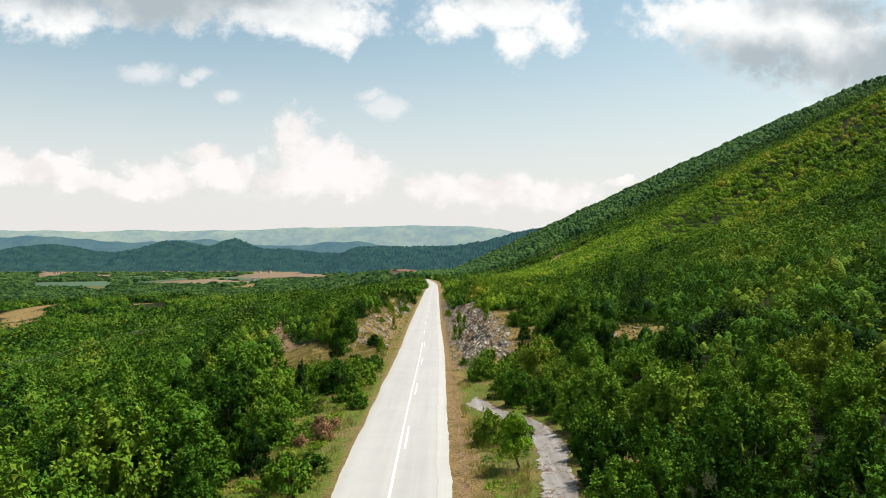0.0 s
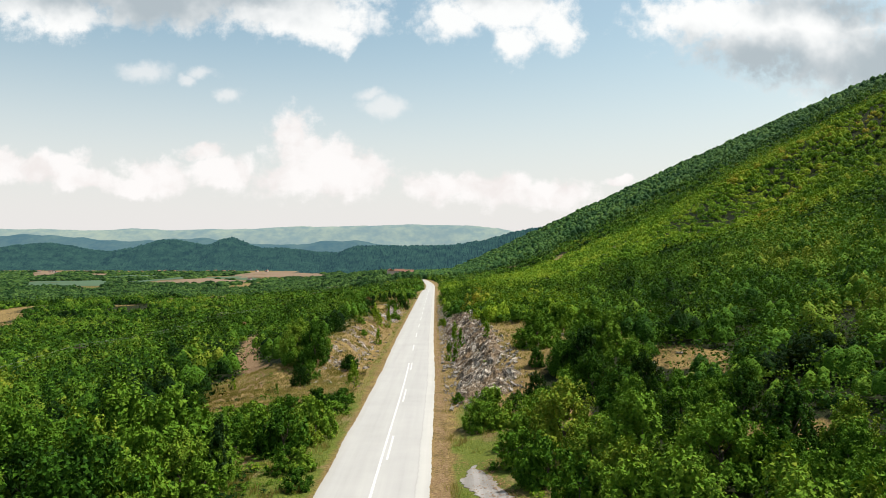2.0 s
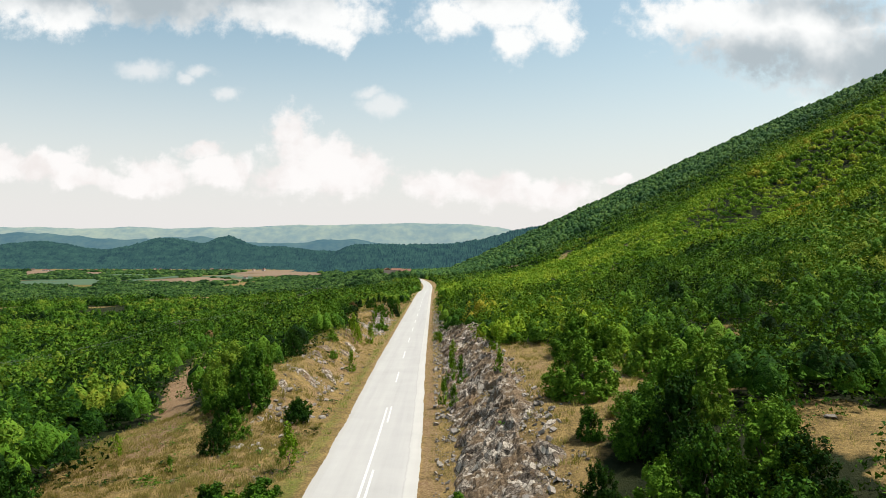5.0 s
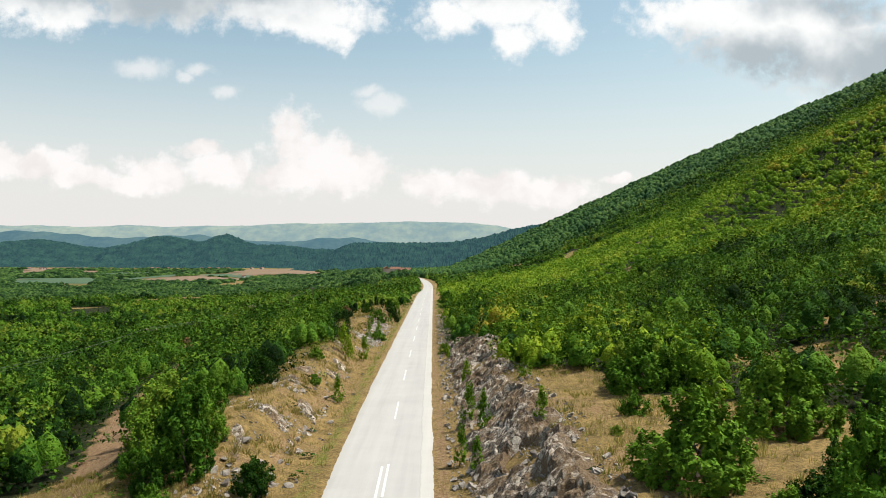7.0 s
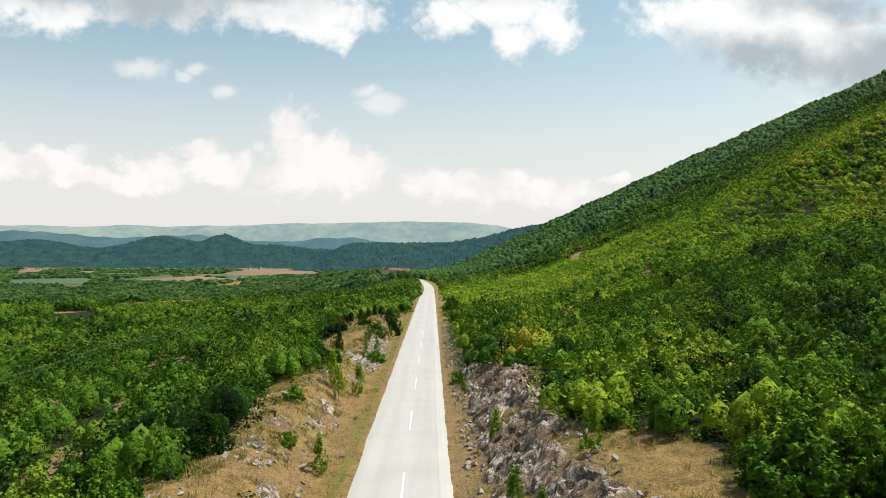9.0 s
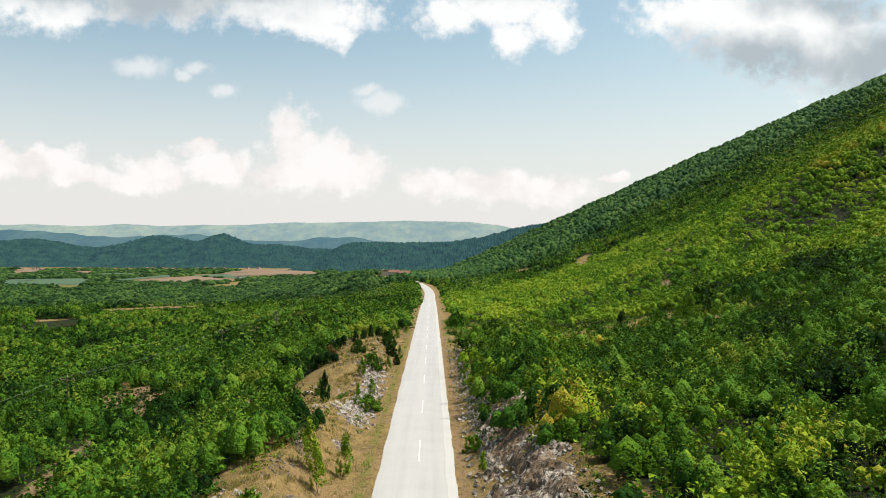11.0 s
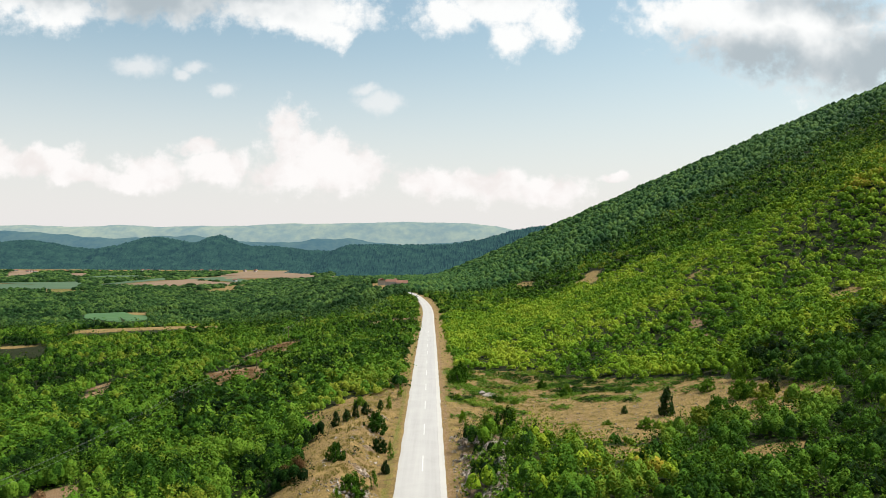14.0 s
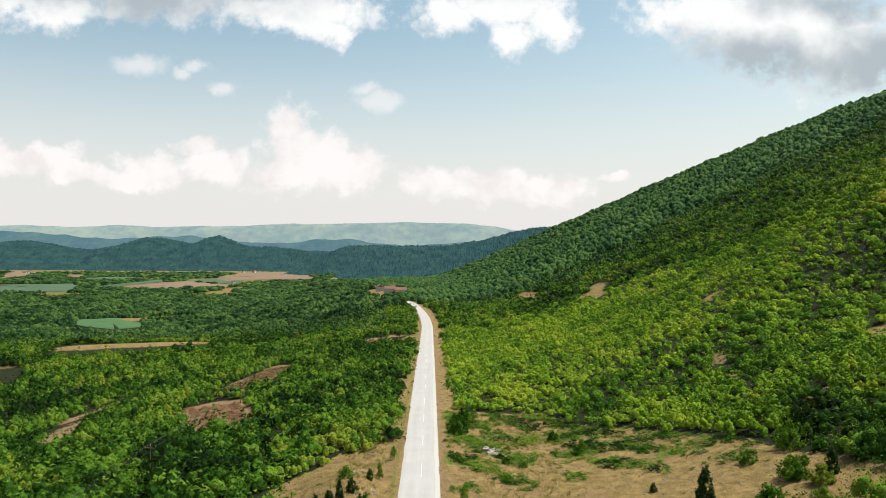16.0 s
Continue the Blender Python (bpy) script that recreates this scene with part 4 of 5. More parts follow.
x, y = jitter_grid(rng, -560, 560, 518, 800, 5.3)
ok = in_view(x, y, 12) & wooded(x, y, 1.1)
x, y = x[ok], y[ok]
big = rng.uniform(0.6, 1.35, len(x)) * (1 + 0.25 * waves(x, y, 50, 8))
deep = (rng.rand(len(x)) < ramp(550, 790, y + 70 * waves(x, y, 110, 19) + 0.12 * np.abs(x) - 90 * (x > road_x(y)))) & (np.abs(x - road_x(y)) > 25)
# trees in greens that carry cloud shadow and haze, by side of the road
for side, mat, label in ((x < road_x(y), SHADED_FAR_WOODS, "green woodland beyond the ridge with cloud shadow painted in"), (x > road_x(y), MOUNTAIN_WOODS, "green woodland high on the mountain side with haze and shade painted in")):
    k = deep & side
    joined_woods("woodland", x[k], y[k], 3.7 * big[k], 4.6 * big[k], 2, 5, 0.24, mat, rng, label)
x, y, big = x[~deep], y[~deep], big[~deep]
brightened = (x > 0) & (x < 120 + 25 * waves(x, y, 50, 17)) & (y < 590 + 40 * waves(x, y, 60, 18))
joined_woods("woodland", x[brightened], y[brightened], 3.8 * big[brightened], 4.0 * big[brightened], 3, 14, 0.18, SUNNY_GREEN, rng, "young green woodland along the hill, brightened by painted sunlight")
x, y, big = x[~brightened], y[~brightened], big[~brightened]
joined_woods("woodland", x, y, 4.0 * big, 4.6 * big, 3, 7, 0.21, MID_WOODS, rng, "green deciduous woodland on the hillside and valley side")
for y0, y1, step, wide, tall, segs in ((800, 1320, 6.4, 4.0, 5.2, 4), (1320, 1900, 9.5, 6.3, 6.2, 4), (1900, 2950, 15.0, 11.5, 7.0, 4)):
    x, y = jitter_grid(rng, -0.66 * y1, 0.4 * y1, y0, y1, step)
    open_land = inside(x, y, PASTURE_EDGE) | inside(x - 16, y + 45, PASTURE_EDGE)
    for corners in FIELDS_TAN + FIELDS_GREEN:
        for gap in ((0, 70, 140) if corners in FIELDS_TAN[:2] else (0, 45)):
            open_land |= inside(x * (1 + gap / y), y + gap, corners)
    open_land |= (x < -100 - 0.1 * (y - 2000)) & (y > 1620) & (waves(x, y, 260, 33) < -0.32)
    ok = in_view(x, y, 20) & wooded(x, y, 2.0) & ~open_land & (x < 640)
    x, y = x[ok], y[ok]
    big = rng.uniform(0.65, 1.35, len(x))
    for side, mat, label in ((x < road_x(y), SHADED_FAR_WOODS, "distant unbroken woodland in the valley with cloud shadow painted in"), (x >= road_x(y), MOUNTAIN_WOODS, "distant unbroken green woodland on the mountain")):
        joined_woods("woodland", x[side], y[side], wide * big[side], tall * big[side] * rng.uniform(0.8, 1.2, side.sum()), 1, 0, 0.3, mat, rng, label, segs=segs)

# ---- far hills ----


def hills(name, y0, y1, x0, x1, crest, floor, mat, seed, rough, label, nx=320, ny=30, tree=0.0):
    """A range of hills: a strip of land whose crest line varies along x."""
    xx, f = np.linspace(x0, x1, nx), np.linspace(0, 1, ny)
    X, Fr = np.meshgrid(xx, f)
    Y = y0 + (y1 - y0) * Fr
    top = crest(X)
    rel = ramp(0, 0.75, Fr) * (1 - 0.25 * ramp(0.8, 1.0, Fr))
    spur = waves(X, Y * 0.5, rough, seed) * 0.35 + waves(X, Y, rough * 0.4, seed + 1) * 0.16 + waves(X, Y, rough * 0.12, seed + 2) * 0.07
    Z = floor + (top - floor) * np.clip(rel * (1 + spur * (1 - 0.94 * ramp(0.25, 0.75, Fr))), 0, 1.2) + (waves(X, Y, 22, seed + 3) + waves(X, Y, 60, seed + 4)) * 2.2
    Z = Z + tree * np.random.RandomState(seed).uniform(-0.4, 1.0, Z.shape) ** 2
    me = mesh_from(name, np.stack([X, Y, Z], -1).reshape(-1, 3), grid_faces(ny, nx), mat, tree == 0)
    return tagged(new("backdrop_hills", me), label, "hills", kind="structure")


def near_crest(x):
    return (-20 + 68 * np.exp(-((x + 1276) / 190) ** 2) + 62 * np.exp(-((x + 996) / 85) ** 2) + 30 * np.exp(-((x + 780) / 170) ** 2) + 50 * np.exp(-((x + 1905) / 230) ** 2)
            + 8 * np.exp(-((x + 450) / 140) ** 2) + 3 * waves(x, x * 0, 120, 4))


def plateau_crest(x):
    return -75 + 96 * ramp(-560, -320, x) + 4 * waves(x, x * 0, 130, 4) + 72 * ramp(20, 420, x)


def mid_crest(x):
    return 10 + 70 * np.exp(-((x + 2200) / 500) ** 2) + 50 * np.exp(-((x + 1300) / 350) ** 2) + 42 * np.exp(-((x + 500) / 260) ** 2) + 30 * np.exp(-((x - 150) / 250) ** 2) + 9 * waves(x, x * 0, 260, 14)


def far_crest(x):
    return 126 + 10 * waves(x, x * 0, 700, 24) + 6 * waves(x, x * 0, 240, 25) + 12 * np.exp(-((x + 100) / 500) ** 2) + 20 * np.exp(-((x + 250) / 900) ** 2) - 78 * ramp(250, 900, x)


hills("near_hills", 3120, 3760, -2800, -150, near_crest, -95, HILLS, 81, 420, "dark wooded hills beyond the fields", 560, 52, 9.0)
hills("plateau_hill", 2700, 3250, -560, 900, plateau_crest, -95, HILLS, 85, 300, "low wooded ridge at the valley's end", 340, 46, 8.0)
hills("mid_range", 3700, 4150, -3200, 1200, mid_crest, -95, RANGE, 91, 700, "wooded hills with blue haze painted in")
hills("far_range", 4250, 4800, -3600, 1600, far_crest, -60, FAR_RANGE, 95, 900, "mountain range on the horizon paled by painted haze")


# ---- fields, clearings and houses in the valley ----


def field(corners, mat, label, lift):
    """A field laid over the valley floor."""
    n = 14
    cx, cy = sum(c[0] for c in corners) / len(corners), sum(c[1] for c in corners) / len(corners)
    rings = []
    for k in range(n + 1):
        f = k / n
        ring = []
        for (x0, y0), (x1, y1) in zip(corners, corners[1:] + corners[:1]):
            for j in range(6):
                g = j / 6
                px, py = cx + f * (x0 + (x1 - x0) * g - cx), cy + f * (y0 + (y1 - y0) * g - cy)
                ring.append((px, py))
        rings.append(ring)
    pts = np.array(rings)
    zz = height(pts[..., 0], pts[..., 1]) + lift
    me = mesh_from("field", np.concatenate([pts, zz[..., None]], -1).reshape(-1, 3), grid_faces(n + 1, pts.shape[1]), mat)
    return tagged(new("field", me), label, "field", kind="structure")


TAN, GRN = "harvested tan stubble field in the valley", "flat green crop field in the valley"
for corners in FIELDS_TAN:
    field(corners, STUBBLE, TAN, 1.2)
for corners in FIELDS_GREEN:
    field(corners, CROP, GRN, 1.2)
field(PASTURE_EDGE, PASTURE, "bright green pasture between woods", 0.6)

WALL = plain("house_wall", (0.34, 0.31, 0.28), (0.46, 0.43, 0.40), 0.3, 0.9)
TILE = plain("roof_tile", (0.16, 0.08, 0.055), (0.22, 0.115, 0.08), 0.5, 0.9)


def box_mesh(name, x0, x1, y0, y1, z0, z1, mat, ridge=0.0, over=0.0):
    """A box; with a ridge, a gable roof over that plan."""
    bm = bmesh.new()
    if ridge:
        x0, x1, y0, y1, ym = x0 - over, x1 + over, y0 - over, y1 + over, (y0 + y1) / 2
        co = [(x0, y0, z0), (x1, y0, z0), (x1, y1, z0), (x0, y1, z0), (x0, ym, z0 + ridge), (x1, ym, z0 + ridge)]
        fc = [(0, 1, 5, 4), (2, 3, 4, 5), (1, 2, 5), (3, 0, 4), (3, 2, 1, 0)]
    else:
        co = [(x0, y0, z0), (x1, y0, z0), (x1, y1, z0), (x0, y1, z0), (x0, y0, z1), (x1, y0, z1), (x1, y1, z1), (x0, y1, z1)]
        fc = [(0, 1, 5, 4), (1, 2, 6, 5), (2, 3, 7, 6), (3, 0, 4, 7), (4, 5, 6, 7), (3, 2, 1, 0)]
    vs = [bm.verts.new(c) for c in co]
    for f in fc:
        bm.faces.new([vs[i] for i in f])
    me = bpy.data.meshes.new(name)
    bm.to_mesh(me)
    bm.free()
    me.materials.append(mat)
    return me


house = thing("house", 0, 0, 0, "small pale house with a red tiled roof among fields", "house", "village houses")
part("wall", box_mesh("wall", -6, 6, -4, 4, -1, 5.5, WALL), house)
part("roof", box_mesh("roof", -6, 6, -4, 4, 5.5, 5.6, TILE, 2.6, 0.5), house)
hr = np.random.RandomState(31)
first = True
for hx, hy, n in ((-890, 3050, 7), (-579, 2300, 1), (-1300, 2960, 8), (-1080, 3000, 6), (-1500, 2940, 5), (-700, 3090, 4), (-68, 1038, 1), (-53, 985, 1), (-41, 978, 1), (-52, 1060, 1)):
    for k in range(n):
        px, py = hx + hr.uniform(-70, 70) * (n > 1), hy + hr.uniform(-70, 40) * (n > 1)
        m = pose(px, py, float(height(px, py)), 0, 0, hr.uniform(0, 180))
        if first:
            house.matrix_basis, first = m, False
        else:
            copy_thing(house, m)

# ---- power line along the valley side ----
pole = thing("utility_pole", 0, 0, 0, "weathered wooden power pole with crossarm above the trees", "utility pole", "power poles")
ppm = trunk_mesh("pole", np.random.RandomState(2), 9.0, 0.13, 0, POLE_WOOD, 0.0)
bm = bmesh.new()
bmesh.ops.create_cone(bm, segments=10, radius1=0.15, radius2=0.10, depth=9.0, cap_ends=True, matrix=pose(0, 0, 4.2))
bm.to_mesh(ppm)
bm.free()
part("pole", ppm, pole)
part("crossarm", box_mesh("crossarm", -1.1, 1.1, -0.07, 0.07, 8.2, 8.36, POLE_WOOD), pole)
for ox in (-1.0, 0.0, 1.0):
    bm = bmesh.new()
    bmesh.ops.create_cone(bm, segments=8, radius1=0.07, radius2=0.045, depth=0.28, cap_ends=True, matrix=pose(ox, 0, 8.5 if ox else 8.85))
    me = bpy.data.meshes.new("insulator")
    bm.to_mesh(me)
    bm.free()
    me.materials.append(CERAMIC)
    part("insulator", me, pole)
POLES = [(-64.5, 76), (-62.5, 154), (-60.5, 232), (-58.5, 310), (-61.0, 388), (-66.0, 466), (-73.0, 544)]
tops = []
for k, (px, py) in enumerate(POLES):
    pz = float(height(px, py)) - 2.3
    m = pose(px, py, pz, 0, 0, 2)
    if k:
        copy_thing(pole, m)
    else:
        pole.matrix_basis = m
    tops.append((px, py, pz))
for ox in (-1.0, 0.0, 1.0):
    cu = bpy.data.curves.new("power_cable", "CURVE")
    cu.dimensions, cu.bevel_depth, cu.bevel_resolution = "3D", 0.010, 1
    sp = cu.splines.new("POLY")
    pts = []
    for (ax, ay, az), (bx, by, bz) in zip(tops, tops[1:]):
        for j in range(10):
            f = j / 10
            pts.append((ax + (bx - ax) * f + ox, ay + (by - ay) * f, az + (bz - az) * f + (8.63 if ox else 8.98) - 1.6 * 4 * f * (1 - f) * 0.7))
    pts.append((tops[-1][0] + ox, tops[-1][1], tops[-1][2] + (8.63 if ox else 8.98)))
    sp.points.add(len(pts) - 1)
    for q, co in zip(sp.points, pts):
        q.co = (*co, 1)
    cu.materials.append(CABLE)
    tagged(new("power_cable", cu), "thin sagging overhead power cable between poles", "cable", "power cables")

# ---- single plants by the road ----
rng = np.random.RandomState(40)
saplings = [leafy("sapling", rng, 640, 26, 0.11, 0.58, 2.1, 0.3, YOUNG_LEAF, "slender young green sapling on the stony bank", "sapling", "bank saplings", 0.03, 2, 0.5, 2, 2.0) for _ in range(3)]
bushes = [leafy("bush", rng, 2000, 45, 0.105, 1.25, 1.7, -0.05, LEAF, "round dense green bush", "bush", "roadside bushes", 0.05, 4, 0.55, 6, 2.6, 0.76) for _ in range(3)]
conifers = [leafy("juniper", rng, 2200, 50, 0.11, w, h, -0.05, CONIFER, "dark narrow juniper standing in dry grass", "juniper", "junipers", 0.05, 3, 0.5, 9, tp) for w, h, tp in ((0.95, 2.6, 2.4), (0.85, 3.2, 2.0))]
dry_bush = [leafy("dry_bush", rng, 420, 7, 0.15, 1.2, 1.6, 0.0, DRY_LEAF, "withered brown bush among green scrub", "dead bush", "withered bushes", 0.04, 6)]
young = [leafy("young_tree", rng, 1500, 8, 0.22, 1.75, 2.7, 1.0, YOUNG_LEAF, "young light green tree on a bare trunk by the old lane", "tree", "", 0.09, 4)]
big_bush = [leafy("bush", rng, 8200, 150, 0.12, w, h, -0.25, LEAF, "large rounded green shrub growing down to the ground", "bush", "large shrubs", 0.07, 4, 0.5, 8, 2.3, 0.84) for w, h in ((2.2, 4.6), (2.0, 3.8))]
used_g = set()
used_s, used_b, used_c, used_d, used_y = set(), set(), set(), set(), set()
put(young, used_y, 0, 4.3, 45.0, 1.0, 20)
for px, py, s, st in ((-8.4, 101.5, 1.25, 1.0), (6.9, 120.4, 1.0, 1.0), (2.8, 119.9, 0.95, 0.9), (2.8, 133.0, 1.2, 1.1), (3.7, 128.4, 1.1, 1.1), (1.9, 122.4, 0.9, 1.2), (-9.4, 145.6, 1.1, 1.0),
                      (-11.3, 170.0, 1.3, 1.1), (-9.9, 176.0, 1.4, 1.0), (-12.4, 173.0, 1.5, 1.1), (7.8, 137.0, 1.2, 0.9), (3.2, 151.0, 1.0, 1.1), (2.2, 262.0, 1.1, 1.0), (2.0, 275.0, 1.2, 0.9),
                      (-12.0, 205.0, 1.0, 1.1), (-11.0, 214.0, 1.1, 1.0), (-13.5, 226.0, 1.2, 1.0), (-11.6, 287.0, 1.2, 1.0), (-10.0, 300.0, 1.2, 0.9), (-9.2, 252.0, 1.1, 0.9), (-10.4, 238.0, 1.0, 1.0), (1.6, 176.0, 0.8, 1.0), (-17.0, 104.0, 0.5, 1.0), (-24.0, 112.0, 0.8, 1.0)):
    put(saplings, used_s, rng.randint(3), px, py, s, rng.uniform(0, 360), st)
for px, py, s, st in ((3.4, 52.5, 1.0, 1.35), (-8.6, 42.0, 1.15, 1.0), (-8.8, 80.0, 1.4, 1.2), (-10.2, 75.0, 1.6, 1.2), (-12.5, 78.0, 1.5, 1.1), (4.8, 82.0, 1.5, 1.2), (2.65, 93.0, 0.55, 1.0),
                      (-10.7, 116.5, 0.9, 1.2), (-10.7, 118.5, 0.9, 1.0), (-12.2, 148.0, 0.62, 0.9), (-10.2, 203.7, 1.2, 0.85), (-12.5, 231.8, 1.3, 1.3), (-12.5, 266.0, 1.6, 1.2),
                      (-11.2, 256.0, 1.1, 1.1), (22.2, 319.0, 1.1, 1.1), (24.6, 304.0, 1.0, 0.9), (53.8, 279.3, 2.0, 1.2), (48.2, 265.3, 1.2, 1.0), (51.0, 270.0, 0.9, 0.9), (10.7, 299.6, 0.8, 0.9), (9.8, 304.0, 0.7, 0.8), (24.0, 259.5, 0.7, 0.8), (9.6, 286.0, 0.8, 1.0), (8.0, 253.5, 1.7, 1.2), (5.2, 254.5, 1.5, 1.2), (40.0, 255.5, 2.0, 1.0), (36.5, 254.5, 1.7, 0.9), (46.5, 256.0, 1.2, 1.0), (29.5, 256.0, 1.2, 0.8), (57.0, 284.0, 1.9, 1.3), (49.5, 262.0, 1.4, 1.0), (2.5, 322.0, 1.8, 1.3), (26.0, 306.4, 1.0, 1.3), (3.1, 325.6, 1.7, 1.5), (4.5, 334.0, 1.5, 1.2), (47.5, 266.0, 1.6, 1.1),
                      (1.2, 184.0, 0.8, 1.2), (3.0, 238.0, 1.1, 1.2), (2.2, 228.0, 0.9, 1.1), (12.0, 312.0, 0.6, 0.8), (36.0, 300.0, 0.7, 0.8), (-14.0, 160.0, 0.8, 1.0), (-11.2, 209.0, 0.8, 0.9), (-18.6, 221.0, 0.9, 1.2), (-15.4, 216.0, 0.4, 0.8), (2.0, 300.0, 0.7, 1.0),
                      (-7.6, 66.0, 0.8, 0.9), (-8.2, 70.0, 0.9, 1.0), (-14.5, 84.0, 1.1, 0.8), (15.0, 101.0, 1.0, 0.8), (16.8, 101.6, 1.1, 0.9), (13.4, 100.2, 0.9, 0.8), (12.6, 119.0, 0.8, 1.0), (10.4, 115.0, 0.3, 1.0), (24.0, 112.0, 0.9, 1.0), (16.4, 117.5, 0.9, 1.2), (-16.4, 281.0, 1.0, 1.0), (-17.0, 83.0, 1.2, 0.8), (13.5, 296.0, 0.7, 0.9), (46.0, 277.0, 1.2, 1.0), (-15.8, 243.0, 1.1, 1.2)):
    put(bushes, used_b, rng.randint(3), px, py, s, rng.uniform(0, 360), st)
for px, py, s, st in ((-15.2, 199.8, 0.8, 1.2), (-13.1, 69.5, 1.0, 1.2), (-9.4, 244.7, 0.75, 0.9), (35.0, 265.0, 1.75, 0.75), (30.0, 272.5, 0.8, 0.5), (-17.5, 268.5, 0.9, 0.8), (-16.2, 270.5, 0.8, 1.0), (-14.8, 273.5, 0.9, 0.9), (-19.0, 266.0, 1.0, 0.7), (-13.0, 284.0, 0.7, 1.0), (52.0, 264.0, 1.2, 0.9)):
    put(conifers, used_c, rng.randint(2), px, py, s, rng.uniform(0, 360), st)
for px, py, s, st in ((-8.6, 54.0, 1.1, 0.9), (-9.2, 56.5, 1.0, 1.0), (-9.9, 52.5, 0.8, 0.8), (-8.3, 58.0, 0.7, 0.9), (-20.0, 238.0, 1.5, 1.3), (-22.0, 240.0, 1.2, 1.2), (-59.0, 250.0, 1.5, 1.2), (-61.0, 205.0, 1.5, 1.2), (-62.0, 199.0, 1.3, 1.2)):
    put(dry_bush, used_d, 0, px, py, s, rng.uniform(0, 360), st)
for py, off, s, st in ((33.0, 2.6, 1.1, 1.2), (37.0, 2.5, 1.2, 1.1), (41.0, 2.9, 1.5, 1.2), (45.5, 2.6, 1.2, 1.3), (49.0, 2.5, 1.3, 1.2), (53.0, 3.1, 1.5, 1.3), (57.0, 3.4, 1.4, 1.2), (61.0, 3.0, 1.3, 1.1), (65.0, 3.2, 1.4, 1.2), (69.5, 2.8, 1.3, 1.1), (74.0, 3.6, 1.4, 1.1)):
    put(bushes, used_b, rng.randint(3), float(lane_x(py)) + off, py, s, rng.uniform(0, 360), st)
for px, py, s, st in ((-14.0, 60.0, 1.5, 1.4), (-7.9, 45.5, 0.9, 0.8), (-9.2, 44.2, 1.0, 0.9), (-9.4, 70.0, 0.75, 1.0), (-13.0, 66.0, 1.2, 1.1), (-12.5, 54.0, 1.1, 0.9)):
    put(bushes, used_b, rng.randint(3), px, py, s, rng.uniform(0, 360), st)
for px, py, s, st in ((11.8, 105.6, 1.3, 0.8), (18.9, 112.8, 1.35, 0.8), (15.0, 127.0, 1.35, 0.8), (19.2, 105.0, 0.8, 0.9), (-18.4, 188.8, 1.2, 0.9), (24.5, 106.0, 0.9, 0.9)):
    put(big_bush, used_g, rng.randint(2), px, py, s, rng.uniform(0, 360), st)
for px, py, s, st in ((28.5, 117.0, 0.8, 1.0), (15.0, 132.0, 0.75, 0.9), (8.6, 147.0, 0.55, 1.0), (10.8, 145.0, 0.6, 1.0), (13.0, 141.0, 0.6, 0.95), (13.5, 148.0, 0.8, 0.9), (15.0, 150.0, 0.9, 0.95), (18.0, 127.0, 0.8, 1.0),
                      (17.5, 135.0, 0.85, 1.0), (-20.5, 132.0, 0.8, 0.95), (-17.5, 126.0, 0.75, 0.9), (-20.0, 140.0, 0.9, 1.0), (-15.3, 108.5, 0.6, 1.15), (-15.0, 112.5, 0.7, 1.0), (-16.6, 116.5, 0.75, 1.0), (-16.0, 121.0, 0.75, 1.0), (-18.8, 120.0, 0.6, 1.0), (-24.0, 146.0, 0.9, 0.9)):
    put(trees, used_trees, rng.randint(len(trees)), px, py, s * (0.82 if px < 0 else 1.0), rng.uniform(0, 360), st)

for px, py in zip(*jitter_grid(rng, -25, -7, 76, 98, 2.1)):
    if inside(px, py, HEDGE) and not inside(px, py, LEFT_YARD) and px < float(road_x(py)) - 5.4:
        put(bushes, used_b, rng.randint(3), px, py, rng.uniform(0.75, 1.2), rng.uniform(0, 360), rng.uniform(0.6, 0.95))

# ---- stones ----


def stone_mesh(rng, name="stone"):
    bm = bmesh.new()
    bmesh.ops.create_icosphere(bm, subdivisions=2, radius=0.5)
    f = rng.uniform(0.6, 1.2, 3) * np.array([1.2, 1.0, 0.75])
    cuts = [Vector(rng.normal(size=3)).normalized() for _ in range(9)]
    lim = rng.uniform(0.20, 0.36, 9)
    for q in bm.verts:
        for n, l in zip(cuts, lim):
            d = q.co.dot(n)
            if d > l:
                q.co -= n * (d - l)
        q.co = Vector((q.co.x * f[0], q.co.y * f[1], q.co.z * f[2]))
    me = bpy.data.meshes.new(name)
    bm.to_mesh(me)
    bm.free()
    me.materials.append(STONE)
    return me


stones = [stone_mesh(rng) for _ in range(8)]
spots = [(-12.1, 198, 1.0, 5, 16), (-12.3, 218, 1.0, 6, 30), (-22.5, 214, 2.5, 5, 12, 1.5), (-28.0, 216, 2.0, 4.5, 18, 2.0), (8.6, 308.5, 0.9, 1.5, 18, 2.8), (20.6, 303.5, 0.8, 0.8, 4, 1.8), (-11.5, 119, 2.0, 4, 22), (-13, 112, 1.8, 3, 10), (-11.5, 140, 1.5, 6, 14),
         (12, 106, 2, 4, 8), (19, 112, 2.5, 2, 8), (9.5, 311.5, 0.8, 1.0, 4, 1.8), (4.5, 100, 1.3, 5, 12), (5, 125, 1.5, 8, 14), (24, 96, 2, 3, 5), (-26, 276, 1.6, 1.5, 6, 2.0), (-17, 283, 1.5, 2.5, 5), (-9.7, 128, 1.0, 4, 8)]
